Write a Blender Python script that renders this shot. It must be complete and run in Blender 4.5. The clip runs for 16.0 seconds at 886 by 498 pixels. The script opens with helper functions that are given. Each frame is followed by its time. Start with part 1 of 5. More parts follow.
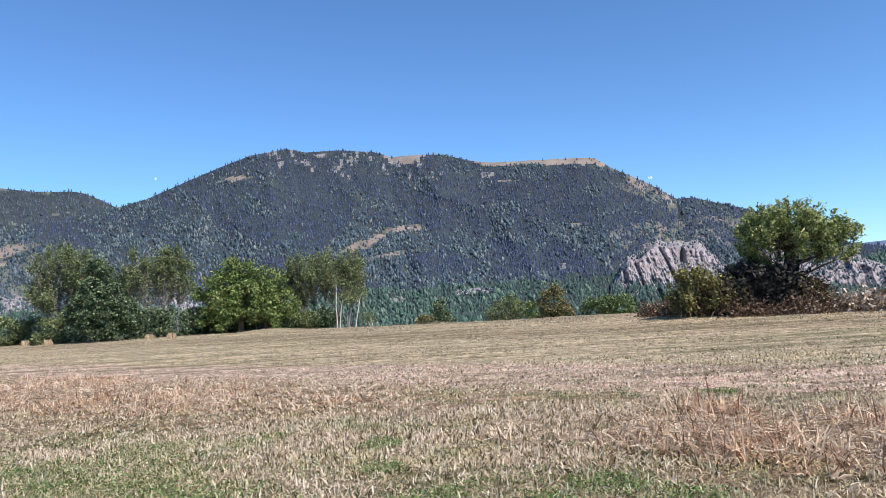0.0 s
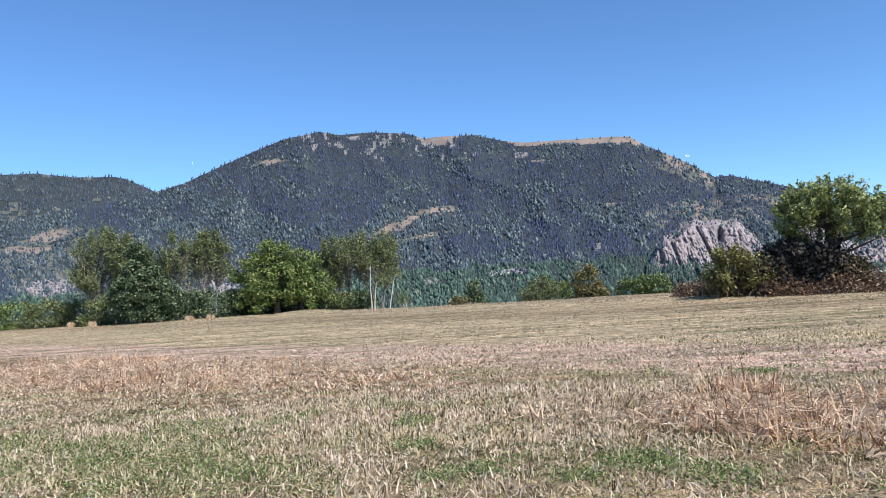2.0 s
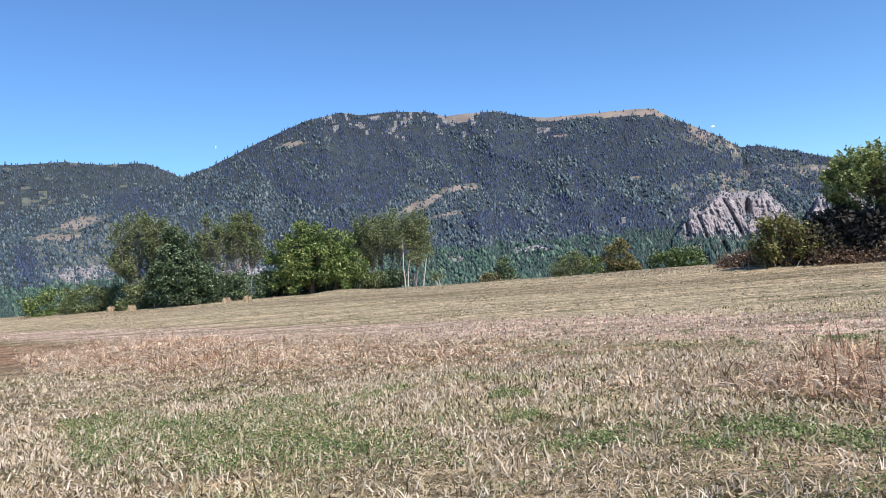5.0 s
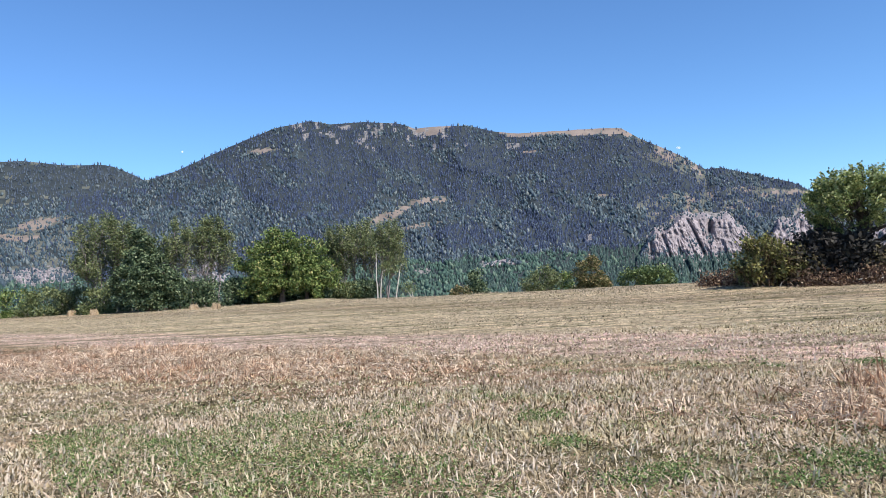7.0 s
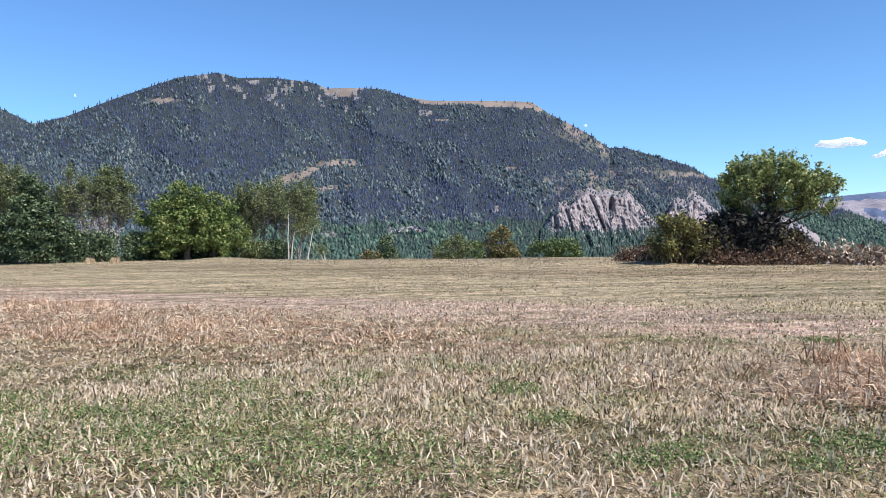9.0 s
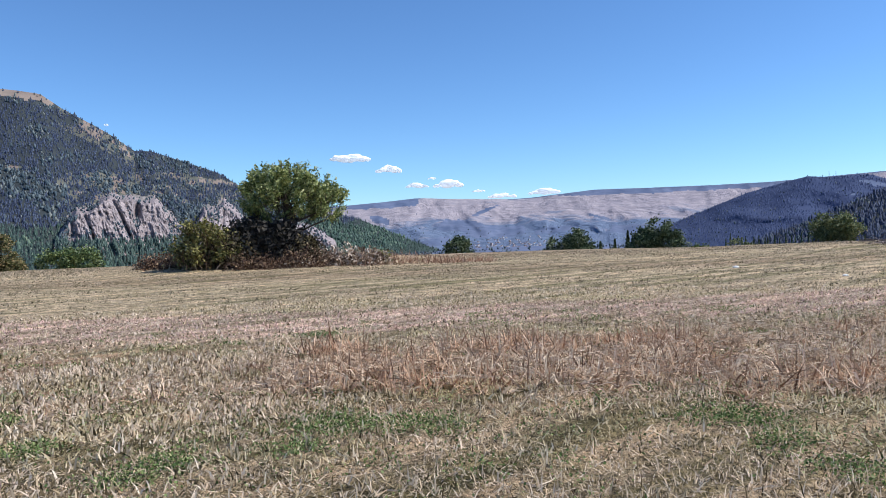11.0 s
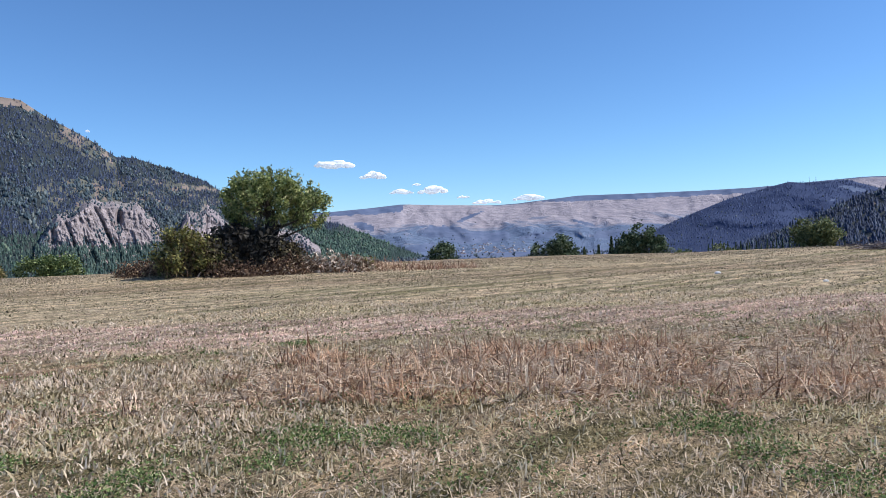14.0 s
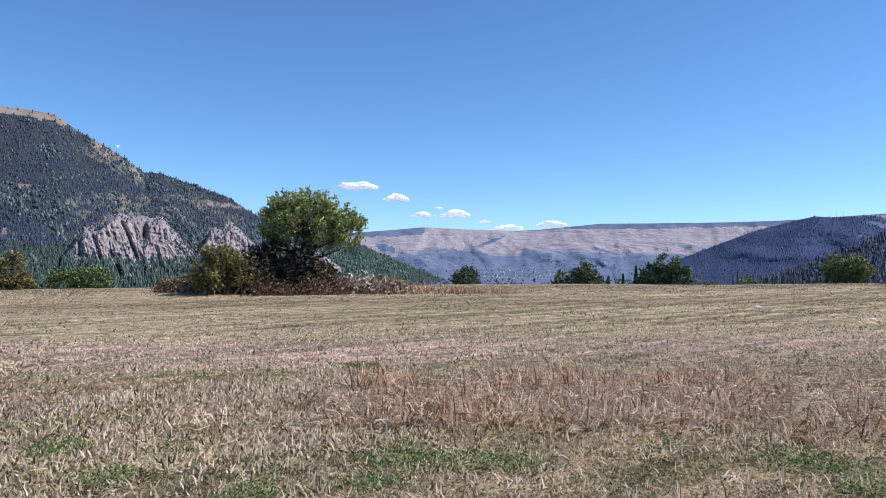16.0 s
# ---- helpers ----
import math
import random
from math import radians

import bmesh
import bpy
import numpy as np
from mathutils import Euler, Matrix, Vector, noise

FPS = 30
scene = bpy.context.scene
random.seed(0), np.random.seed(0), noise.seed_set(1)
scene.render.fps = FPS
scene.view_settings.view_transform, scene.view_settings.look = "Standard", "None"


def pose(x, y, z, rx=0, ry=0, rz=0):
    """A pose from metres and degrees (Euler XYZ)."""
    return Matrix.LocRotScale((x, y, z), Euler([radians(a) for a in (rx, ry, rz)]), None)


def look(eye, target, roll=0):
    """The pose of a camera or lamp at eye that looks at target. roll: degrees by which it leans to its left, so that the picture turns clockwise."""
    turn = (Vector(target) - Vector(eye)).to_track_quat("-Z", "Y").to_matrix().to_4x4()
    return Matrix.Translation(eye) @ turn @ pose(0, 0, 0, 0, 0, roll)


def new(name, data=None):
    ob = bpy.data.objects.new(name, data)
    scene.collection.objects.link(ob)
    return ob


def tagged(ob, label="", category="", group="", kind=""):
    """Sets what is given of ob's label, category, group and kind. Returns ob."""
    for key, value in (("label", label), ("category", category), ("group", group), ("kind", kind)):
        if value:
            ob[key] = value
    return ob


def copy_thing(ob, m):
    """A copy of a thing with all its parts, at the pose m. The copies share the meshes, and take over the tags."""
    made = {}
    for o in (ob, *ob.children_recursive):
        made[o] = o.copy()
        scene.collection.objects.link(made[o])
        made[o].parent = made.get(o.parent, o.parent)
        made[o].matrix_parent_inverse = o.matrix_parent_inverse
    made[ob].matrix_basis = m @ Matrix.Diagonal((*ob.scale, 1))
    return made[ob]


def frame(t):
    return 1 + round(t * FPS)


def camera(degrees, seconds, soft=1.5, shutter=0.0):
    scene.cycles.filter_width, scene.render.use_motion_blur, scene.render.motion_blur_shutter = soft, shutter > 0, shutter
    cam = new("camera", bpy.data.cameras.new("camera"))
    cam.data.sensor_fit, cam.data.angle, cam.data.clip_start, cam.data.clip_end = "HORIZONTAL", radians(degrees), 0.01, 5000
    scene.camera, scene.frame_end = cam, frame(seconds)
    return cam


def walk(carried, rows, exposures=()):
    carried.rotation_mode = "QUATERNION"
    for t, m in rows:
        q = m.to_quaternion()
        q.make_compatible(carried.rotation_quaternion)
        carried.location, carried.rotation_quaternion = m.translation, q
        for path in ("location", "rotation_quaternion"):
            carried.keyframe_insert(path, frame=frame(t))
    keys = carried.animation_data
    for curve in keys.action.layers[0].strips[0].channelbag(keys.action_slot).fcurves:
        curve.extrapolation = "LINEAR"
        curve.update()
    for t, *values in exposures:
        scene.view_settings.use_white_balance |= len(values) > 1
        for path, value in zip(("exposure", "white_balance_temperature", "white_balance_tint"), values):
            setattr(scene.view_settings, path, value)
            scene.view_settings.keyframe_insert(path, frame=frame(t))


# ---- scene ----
cam = camera(63.0, 16.0, 0.75)
PATH = [
    (0.0, pose(-0.000, -0.000, 1.627, 93.986, 3.658, -0.000)),
    (0.5, pose(-0.003, -0.024, 1.627, 94.109, 3.932, 0.434)),
    (1.0, pose(0.009, -0.050, 1.623, 93.527, 3.918, 1.535)),
    (1.5, pose(0.026, -0.042, 1.616, 93.127, 3.996, 1.350)),
    (2.0, pose(0.027, -0.059, 1.609, 92.675, 3.939, 2.689)),
    (2.5, pose(0.037, -0.043, 1.612, 92.617, 3.968, 2.966)),
    (3.0, pose(-0.012, -0.052, 1.602, 92.074, 2.910, 2.311)),
    (3.5, pose(-0.159, -0.030, 1.606, 92.417, 2.585, 0.707)),
    (4.0, pose(-0.413, -0.022, 1.601, 91.116, 5.386, 2.487)),
    (4.2, pose(-0.505, -0.022, 1.599, 91.463, 4.852, 5.068)),
    (6.3, pose(-1.122, 0.277, 1.593, 89.686, 5.679, 1.732)),
    (6.5, pose(-1.206, 0.362, 1.593, 89.460, 3.989, -0.340)),
    (7.0, pose(-1.467, 0.669, 1.602, 91.877, 3.646, 1.946)),
    (7.5, pose(-1.744, 0.749, 1.590, 90.342, 4.646, -1.589)),
    (8.0, pose(-1.961, 0.855, 1.592, 89.188, 3.268, -2.066)),
    (8.5, pose(-2.088, 1.020, 1.585, 91.336, 2.049, -1.005)),
    (9.0, pose(-2.163, 1.269, 1.579, 88.897, 1.071, -5.442)),
    (9.2, pose(-2.211, 1.130, 1.563, 88.997, 1.496, -11.559)),
    (9.4, pose(-2.090, 1.150, 1.596, 88.134, 1.765, -20.819)),
    (9.5, pose(-2.120, 1.206, 1.597, 87.881, 2.010, -25.959)),
    (9.6, pose(-2.069, 1.187, 1.613, 88.182, 1.859, -30.219)),
    (9.8, pose(-2.162, 1.118, 1.597, 88.924, 1.262, -35.174)),
    (10.0, pose(-2.073, 1.132, 1.564, 89.379, 1.186, -38.261)),
    (10.2, pose(-2.012, 1.132, 1.564, 89.430, 0.780, -40.087)),
    (12.3, pose(-1.798, 1.108, 1.568, 88.135, 2.083, -41.662)),
    (12.5, pose(-1.798, 1.107, 1.568, 88.071, 2.318, -40.962)),
    (13.0, pose(-1.794, 1.118, 1.569, 88.278, 2.081, -40.898)),
    (13.5, pose(-1.753, 1.142, 1.583, 88.327, 2.062, -42.169)),
    (14.0, pose(-1.772, 1.164, 1.579, 88.978, 1.867, -42.599)),
    (14.5, pose(-1.908, 1.208, 1.592, 88.618, 1.302, -46.197)),
    (15.0, pose(-2.125, 1.241, 1.599, 88.472, 1.638, -45.363)),
    (15.5, pose(-2.285, 1.282, 1.604, 89.140, -0.877, -43.730)),
    (16.0, pose(-2.375, 1.462, 1.636, 90.884, 0.087, -40.979)),
]
walk(cam, PATH, [(0, 0.41, 6480, 10), (9.0, 0.41, 6480, 10), (10.0, 0.2, 6400, 11), (13.2, 0.18, 6380, 11), (14.0, 0.11, 6370, 11), (14.8, 0.17, 6360, 12), (16.0, 0.16, 6350, 12)])

# world, sun
SUN_AZ, SUN_EL = 132.0, 46.0
world = bpy.data.worlds.new("sky")
scene.world = world
world.use_nodes = True
wn = world.node_tree
sky = wn.nodes.new("ShaderNodeTexSky")
sky.sky_type = "NISHITA"
sky.sun_disc = False
sky.sun_elevation = radians(SUN_EL)
sky.sun_rotation = radians(SUN_AZ)
sky.altitude = 1500
sky.air_density = 1.0
sky.dust_density = 0.02
sky.ozone_density = 3.0
tint = wn.nodes.new("ShaderNodeMix")
tint.data_type, tint.blend_type = "RGBA", "MULTIPLY"
tint.inputs[0].default_value = 1.0
tint.inputs[7].default_value = (0.735, 1.012, 1.265, 1)
wn.links.new(sky.outputs[0], tint.inputs[6])
wn.links.new(tint.outputs[2], wn.nodes["Background"].inputs[0])
wn.nodes["Background"].inputs[1].default_value = 0.112
sun = new("sun", bpy.data.lights.new("sun", "SUN"))
sun.data.energy = 5.0
sun.data.angle = radians(0.53)
sun.data.color = (1.0, 0.95, 0.87)
sx, sy = math.sin(radians(SUN_AZ)), math.cos(radians(SUN_AZ))
sun.matrix_world = look((sx * 50, sy * 50, 50 * math.tan(radians(SUN_EL))), (0, 0, 0))


# ---- materials ----
def nodes_of(name):
    m = bpy.data.materials.new(name)
    m.use_nodes = True
    nt = m.node_tree
    return m, nt, nt.nodes["Principled BSDF"]


def ramp(nt, fac, stops):
    r = nt.nodes.new("ShaderNodeValToRGB")
    e = r.color_ramp.elements
    while len(e) < len(stops):
        e.new(0.5)
    for k, (pos, col) in zip(e, stops):
        k.position = pos
        k.color = (*col, 1)
    nt.links.new(fac, r.inputs[0])
    return r.outputs[0]


def noise_tex(nt, scale, detail=4, rough=0.6, stretch=None, rot=0.0, distort=0.0):
    geo = nt.nodes.new("ShaderNodeNewGeometry")
    src = geo.outputs["Position"]
    if stretch:
        mp = nt.nodes.new("ShaderNodeMapping")
        mp.inputs["Scale"].default_value = stretch
        mp.inputs["Rotation"].default_value = (0, 0, rot)
        nt.links.new(src, mp.inputs[0])
        src = mp.outputs[0]
    n = nt.nodes.new("ShaderNodeTexNoise")
    n.inputs["Scale"].default_value = scale
    n.inputs["Detail"].default_value = detail
    n.inputs["Roughness"].default_value = rough
    n.inputs["Distortion"].default_value = distort
    nt.links.new(src, n.inputs["Vector"])
    return n.outputs["Fac"]


def mix(nt, fac, a, b, mode="MIX"):
    m = nt.nodes.new("ShaderNodeMix")
    m.data_type = "RGBA"
    m.blend_type = mode
    for sock, v in ((m.inputs[0], fac), (m.inputs[6], a), (m.inputs[7], b)):
        if isinstance(v, (int, float)):
            sock.default_value = v
        elif isinstance(v, tuple):
            sock.default_value = (*v, 1)
        else:
            nt.links.new(v, sock)
    return m.outputs[2]


def bump(nt, bsdf, fac, strength, distance):
    b = nt.nodes.new("ShaderNodeBump")
    b.inputs["Strength"].default_value = strength
    b.inputs["Distance"].default_value = distance
    nt.links.new(fac, b.inputs["Height"])
    nt.links.new(b.outputs[0], bsdf.inputs["Normal"])


def island_mat(name, stops, rough=0.75, trans=0.0, patch=None, spec=0.25):
    """Colour varies from piece to piece of a joined mesh, and by patches over the ground."""
    m, nt, p = nodes_of(name)
    geo = nt.nodes.new("ShaderNodeNewGeometry")
    col = ramp(nt, geo.outputs["Random Per Island"], stops)
    if patch:
        scale, lo, hi, tint = patch
        f = ramp(nt, noise_tex(nt, scale, 5), [(lo, (0, 0, 0)), (hi, (1, 1, 1))])
        col = mix(nt, f, col, mix(nt, 1.0, col, tint, "MULTIPLY"))
    nt.links.new(col, p.inputs["Base Color"])
    p.inputs["Roughness"].default_value = rough
    p.inputs["Specular IOR Level"].default_value = spec
    if trans:
        tr = nt.nodes.new("ShaderNodeBsdfTranslucent")
        nt.links.new(col, tr.inputs[0])
        ms = nt.nodes.new("ShaderNodeMixShader")
        ms.inputs[0].default_value = trans
        nt.links.new(p.outputs[0], ms.inputs[1])
        nt.links.new(tr.outputs[0], ms.inputs[2])
        nt.links.new(ms.outputs[0], nt.nodes["Material Output"].inputs[0])
    return m


def plain_mat(name, a, b, scale, rough=0.85, relief=0.3, depth=0.02, stretch=None, detail=6):
    m, nt, p = nodes_of(name)
    f = noise_tex(nt, scale, detail, 0.65, stretch)
    g = noise_tex(nt, scale * 0.13, 3)
    col = ramp(nt, f, [(0.3, a), (0.7, b)])
    col = mix(nt, 1.0, col, ramp(nt, g, [(0.3, (0.8, 0.8, 0.8)), (0.7, (1, 1, 1))]), "MULTIPLY")
    nt.links.new(col, p.inputs["Base Color"])
    p.inputs["Roughness"].default_value = rough
    p.inputs["Specular IOR Level"].default_value = 0.2
    bump(nt, p, f, relief, depth)
    return m


# mown field: swaths run along one direction, seen as bands across it
ROW = math.atan2(0.57, 0.82)
ROW_N = (math.sin(ROW), math.cos(ROW))


def field_material():
    m, nt, p = nodes_of("mown_field")
    geo = nt.nodes.new("ShaderNodeNewGeometry")
    dot = nt.nodes.new("ShaderNodeVectorMath")
    dot.operation = "DOT_PRODUCT"
    dot.inputs[1].default_value = (ROW_N[0], ROW_N[1], 0)
    nt.links.new(geo.outputs["Position"], dot.inputs[0])
    wob = nt.nodes.new("ShaderNodeMath")
    wob.operation = "MULTIPLY_ADD"
    wob.inputs[1].default_value = 1.6
    nt.links.new(noise_tex(nt, 0.25, 4), wob.inputs[0])
    nt.links.new(dot.outputs["Value"], wob.inputs[2])
    sc = nt.nodes.new("ShaderNodeMath")
    sc.operation = "MULTIPLY_ADD"
    sc.inputs[1].default_value = 1 / 60.0
    sc.inputs[2].default_value = (-0.8 + 10) / 60.0
    nt.links.new(wob.outputs[0], sc.inputs[0])

    def u(x):
        return (x + 10) / 60.0
    tan_, pale, olive, straw, pink, thatch = FIELD_TAN, FIELD_PALE, FIELD_OLIVE, FIELD_STRAW, FIELD_PINK, FIELD_THATCH
    bands = ramp(nt, sc.outputs[0], [
        (0.0, thatch), (u(5.5), thatch), (u(7.0), straw), (u(9.6), straw), (u(10.4), thatch), (u(11.4), pink),
        (u(12.0), pink), (u(12.15), pale), (u(12.35), pale), (u(12.5), pink), (u(13.35), pink), (u(13.5), pale), (u(13.7), pale), (u(13.85), pink), (u(14.3), pink), (u(15.2), olive), (u(24), olive), (u(27), tan_), (u(34), olive), (1.0, tan_)])
    streak = noise_tex(nt, 1.0, 6, 0.7, (0.5, 2.2, 1), ROW)
    fine = noise_tex(nt, 20.0, 3, 0.7, None, 0.0, 1.5)
    mid = noise_tex(nt, 1.3, 5, 0.7)
    # dark streaks and mowing rows, with the rows' shade put into the colour
    col = mix(nt, 1.0, bands, ramp(nt, streak, [(0.36, (0.62, 0.65, 0.56)), (0.49, (1, 1, 1)), (0.66, (1.2, 1.16, 1.12))]), "MULTIPLY")
    rows = noise_tex(nt, 1.0, 4, 0.6, (0.7, 4.0, 1), ROW)
    col = mix(nt, 1.0, col, ramp(nt, rows, [(0.36, (0.68, 0.71, 0.6)), (0.47, (1, 1, 1)), (0.64, (1.12, 1.1, 1.06))]), "MULTIPLY")
    lanes = noise_tex(nt, 1.0, 3, 0.55, (0.05, 1.5, 1), ROW)
    col = mix(nt, 1.0, col, ramp(nt, lanes, [(0.39, (0.58, 0.62, 0.5)), (0.49, (1, 1, 1)), (0.61, (1.22, 1.17, 1.12))]), "MULTIPLY")
    col = mix(nt, 1.0, col, ramp(nt, fine, [(0.38, (0.16, 0.15, 0.13)), (0.48, (0.85, 0.84, 0.82)), (0.62, (1.5, 1.46, 1.42))]), "MULTIPLY")
    col = mix(nt, ramp(nt, mid, [(0.52, (0, 0, 0)), (0.75, (0.3, 0.3, 0.3))]), col, FIELD_GREEN)
    # dark blotches painted for the shade that grass tufts cast
    tuft = noise_tex(nt, 3.2, 3, 0.65, None, 0.0, 0.8)
    col = mix(nt, 1.0, col, ramp(nt, tuft, [(0.36, (0.55, 0.55, 0.5)), (0.5, (1, 1, 1)), (0.66, (1.35, 1.32, 1.28))]), "MULTIPLY")
    nt.links.new(col, p.inputs["Base Color"])
    p.inputs["Roughness"].default_value = 0.95
    p.inputs["Specular IOR Level"].default_value = 0.1
    bump(nt, p, fine, 0.9, 0.06)
    return m


FIELD_TAN = (0.33, 0.258, 0.185)
FIELD_PALE = (0.56, 0.45, 0.385)
FIELD_OLIVE = (0.45, 0.372, 0.265)
FIELD_STRAW = (0.3, 0.195, 0.135)
FIELD_THATCH = (0.3, 0.232, 0.158)
FIELD_PINK = (0.46, 0.345, 0.29)
FIELD_GREEN = (0.1, 0.11, 0.055)
field_mat = field_material()
BLADE_STOPS = [(0.0, (0.055, 0.043, 0.022)), (0.17, (0.19, 0.145, 0.078)), (0.36, (0.56, 0.45, 0.285)), (0.62, (0.77, 0.62, 0.45)), (0.84, (0.89, 0.74, 0.58)), (1.0, (0.96, 0.85, 0.71))]
far_grass_mat = island_mat("far_mown_grass", [(0.0, (0.075, 0.064, 0.037)), (0.35, (0.23, 0.19, 0.118)), (0.7, (0.48, 0.39, 0.275)), (1.0, (0.62, 0.51, 0.385))], trans=0.2)
dry_mat = island_mat("dry_grass", BLADE_STOPS, trans=0.42, patch=(0.5, 0.48, 0.68, (0.82, 0.89, 0.7)))
pale_mat = island_mat("pale_stubble", [(0.0, (0.162, 0.097, 0.077)), (0.3, (0.623, 0.407, 0.344)), (1.0, (0.921, 0.679, 0.595))], trans=0.15)
straw_mat = island_mat("straw", [(0.0, (0.14, 0.08, 0.05)), (0.3, (0.36, 0.235, 0.155)), (0.65, (0.66, 0.505, 0.36)), (1.0, (0.93, 0.79, 0.61))], trans=0.3, patch=(0.6, 0.42, 0.58, (1.0, 0.84, 0.75)))
tuft_mat = island_mat("straw_tufts", [(0.0, (0.15, 0.09, 0.055)), (0.3, (0.44, 0.31, 0.21)), (0.65, (0.74, 0.59, 0.44)), (1.0, (0.93, 0.81, 0.65))], trans=0.3, patch=(0.8, 0.42, 0.58, (0.98, 0.89, 0.82)))
green_mat = island_mat("green_clover", [(0.0, (0.036, 0.068, 0.018)), (0.45, (0.13, 0.2, 0.06)), (0.8, (0.235, 0.305, 0.11)), (1.0, (0.42, 0.42, 0.22))], trans=0.25)
# slightly blue: some distance haze is mixed into the forest floor
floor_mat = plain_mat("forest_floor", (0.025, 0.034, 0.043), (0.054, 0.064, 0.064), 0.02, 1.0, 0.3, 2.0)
# hill floor tinted blue: distance haze is put into its colour
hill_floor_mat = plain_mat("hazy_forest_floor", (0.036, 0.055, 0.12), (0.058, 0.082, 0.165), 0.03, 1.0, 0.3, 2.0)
scrub_meadow_mat = plain_mat("scrubby_meadow", (0.075, 0.085, 0.075), (0.165, 0.16, 0.13), 0.03, 1.0, 0.4, 2.0)
meadow_mat = plain_mat("dry_mountain_meadow", (0.17, 0.135, 0.115), (0.29, 0.235, 0.2), 0.02, 1.0, 0.3, 2.0)
rock_mat = plain_mat("cliff_rock", (0.06, 0.053, 0.062), (0.53, 0.455, 0.455), 0.13, 0.9, 0.8, 5.0, (1, 1, 0.22))
outcrop_mat = plain_mat("grey_outcrop", (0.098, 0.098, 0.098), (0.332, 0.302, 0.292), 0.09, 0.95, 0.6, 4.0)

crag_mat = plain_mat("pale_crag", (0.08, 0.072, 0.08), (0.52, 0.46, 0.465), 0.11, 0.95, 0.9, 5.0, (1, 1, 0.35))


def plateau_material():
    """Dry grass above, scrub in the gullies and lower down, both tinted mauve and blue for haze."""
    m, nt, p = nodes_of("hazed_dry_plateau_grass")
    big = noise_tex(nt, 0.0035, 8, 0.62, (1, 1, 1.6), 0.0, 0.9)
    small = noise_tex(nt, 0.02, 5, 0.6)
    geo = nt.nodes.new("ShaderNodeNewGeometry")
    sep = nt.nodes.new("ShaderNodeSeparateXYZ")
    nt.links.new(geo.outputs["Position"], sep.inputs[0])
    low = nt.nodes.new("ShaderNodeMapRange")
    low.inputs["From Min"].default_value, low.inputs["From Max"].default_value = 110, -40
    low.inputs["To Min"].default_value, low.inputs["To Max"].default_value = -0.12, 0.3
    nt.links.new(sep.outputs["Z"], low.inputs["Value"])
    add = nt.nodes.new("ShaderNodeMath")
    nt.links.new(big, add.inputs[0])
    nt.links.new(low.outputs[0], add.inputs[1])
    # distance haze is painted in: mauve into the grass, blue into the scrub
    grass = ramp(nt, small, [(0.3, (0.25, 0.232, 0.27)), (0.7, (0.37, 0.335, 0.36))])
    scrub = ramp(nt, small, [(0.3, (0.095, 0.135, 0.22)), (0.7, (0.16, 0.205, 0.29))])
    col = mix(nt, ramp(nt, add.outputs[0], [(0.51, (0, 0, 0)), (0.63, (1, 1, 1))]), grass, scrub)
    nt.links.new(col, p.inputs["Base Color"])
    p.inputs["Roughness"].default_value = 1.0
    p.inputs["Specular IOR Level"].default_value = 0.1
    bump(nt, p, big, 0.8, 60.0)
    return m


plateau_mat = plateau_material()
# blue of the valley scrub is haze put into its colour
scrub_mat = plain_mat("hazed_valley_scrub", (0.085, 0.12, 0.21), (0.165, 0.2, 0.3), 0.01, 1.0, 0.4, 8.0)
# the mountain's haze is put into needle and canopy colours as blue-grey
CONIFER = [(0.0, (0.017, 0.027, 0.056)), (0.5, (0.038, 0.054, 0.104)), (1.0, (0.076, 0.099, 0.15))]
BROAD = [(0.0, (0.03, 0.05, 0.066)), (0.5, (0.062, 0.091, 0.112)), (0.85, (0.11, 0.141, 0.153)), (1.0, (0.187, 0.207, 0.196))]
# blue cast on the far conifers is distance haze painted into the needles
far_conifer_mat = island_mat("far_hazed_spruce_needles", [(0.0, (0.03, 0.048, 0.11)), (0.5, (0.05, 0.078, 0.175)), (1.0, (0.084, 0.118, 0.215))], 0.9)
# greener copies for the mountain's foot: same trees, less haze in the colour
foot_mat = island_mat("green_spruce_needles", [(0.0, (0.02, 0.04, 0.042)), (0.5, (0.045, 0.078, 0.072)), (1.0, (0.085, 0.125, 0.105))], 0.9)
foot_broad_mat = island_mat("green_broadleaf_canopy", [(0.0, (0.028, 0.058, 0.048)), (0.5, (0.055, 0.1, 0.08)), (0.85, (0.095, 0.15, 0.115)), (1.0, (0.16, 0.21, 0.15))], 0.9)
conifer_mat = island_mat("hazed_spruce_needles", CONIFER, 0.9)
broad_mat = island_mat("hazed_broadleaf_canopy", BROAD, 0.9)
bark_mat = plain_mat("bark", (0.05, 0.04, 0.032), (0.13, 0.105, 0.085), 14, 0.95, 0.8, 0.02, (1, 1, 0.3))
pale_bark_mat = plain_mat("pale_bark", (0.3, 0.27, 0.23), (0.62, 0.58, 0.52), 9, 0.85, 0.5, 0.01, (1, 1, 0.4))
lone_leaf_mat = island_mat("fruit_tree_leaves", [(0.0, (0.05, 0.082, 0.024)), (0.4, (0.195, 0.245, 0.08)), (0.8, (0.4, 0.435, 0.165)), (1.0, (0.58, 0.56, 0.28))], 0.5, 0.28, spec=0.35)
bright_leaf_mat = island_mat("bright_green_leaves", [(0.0, (0.034, 0.06, 0.016)), (0.5, (0.12, 0.175, 0.05)), (0.92, (0.27, 0.315, 0.105)), (1.0, (0.38, 0.32, 0.15))], 0.6, 0.12, spec=0.2)
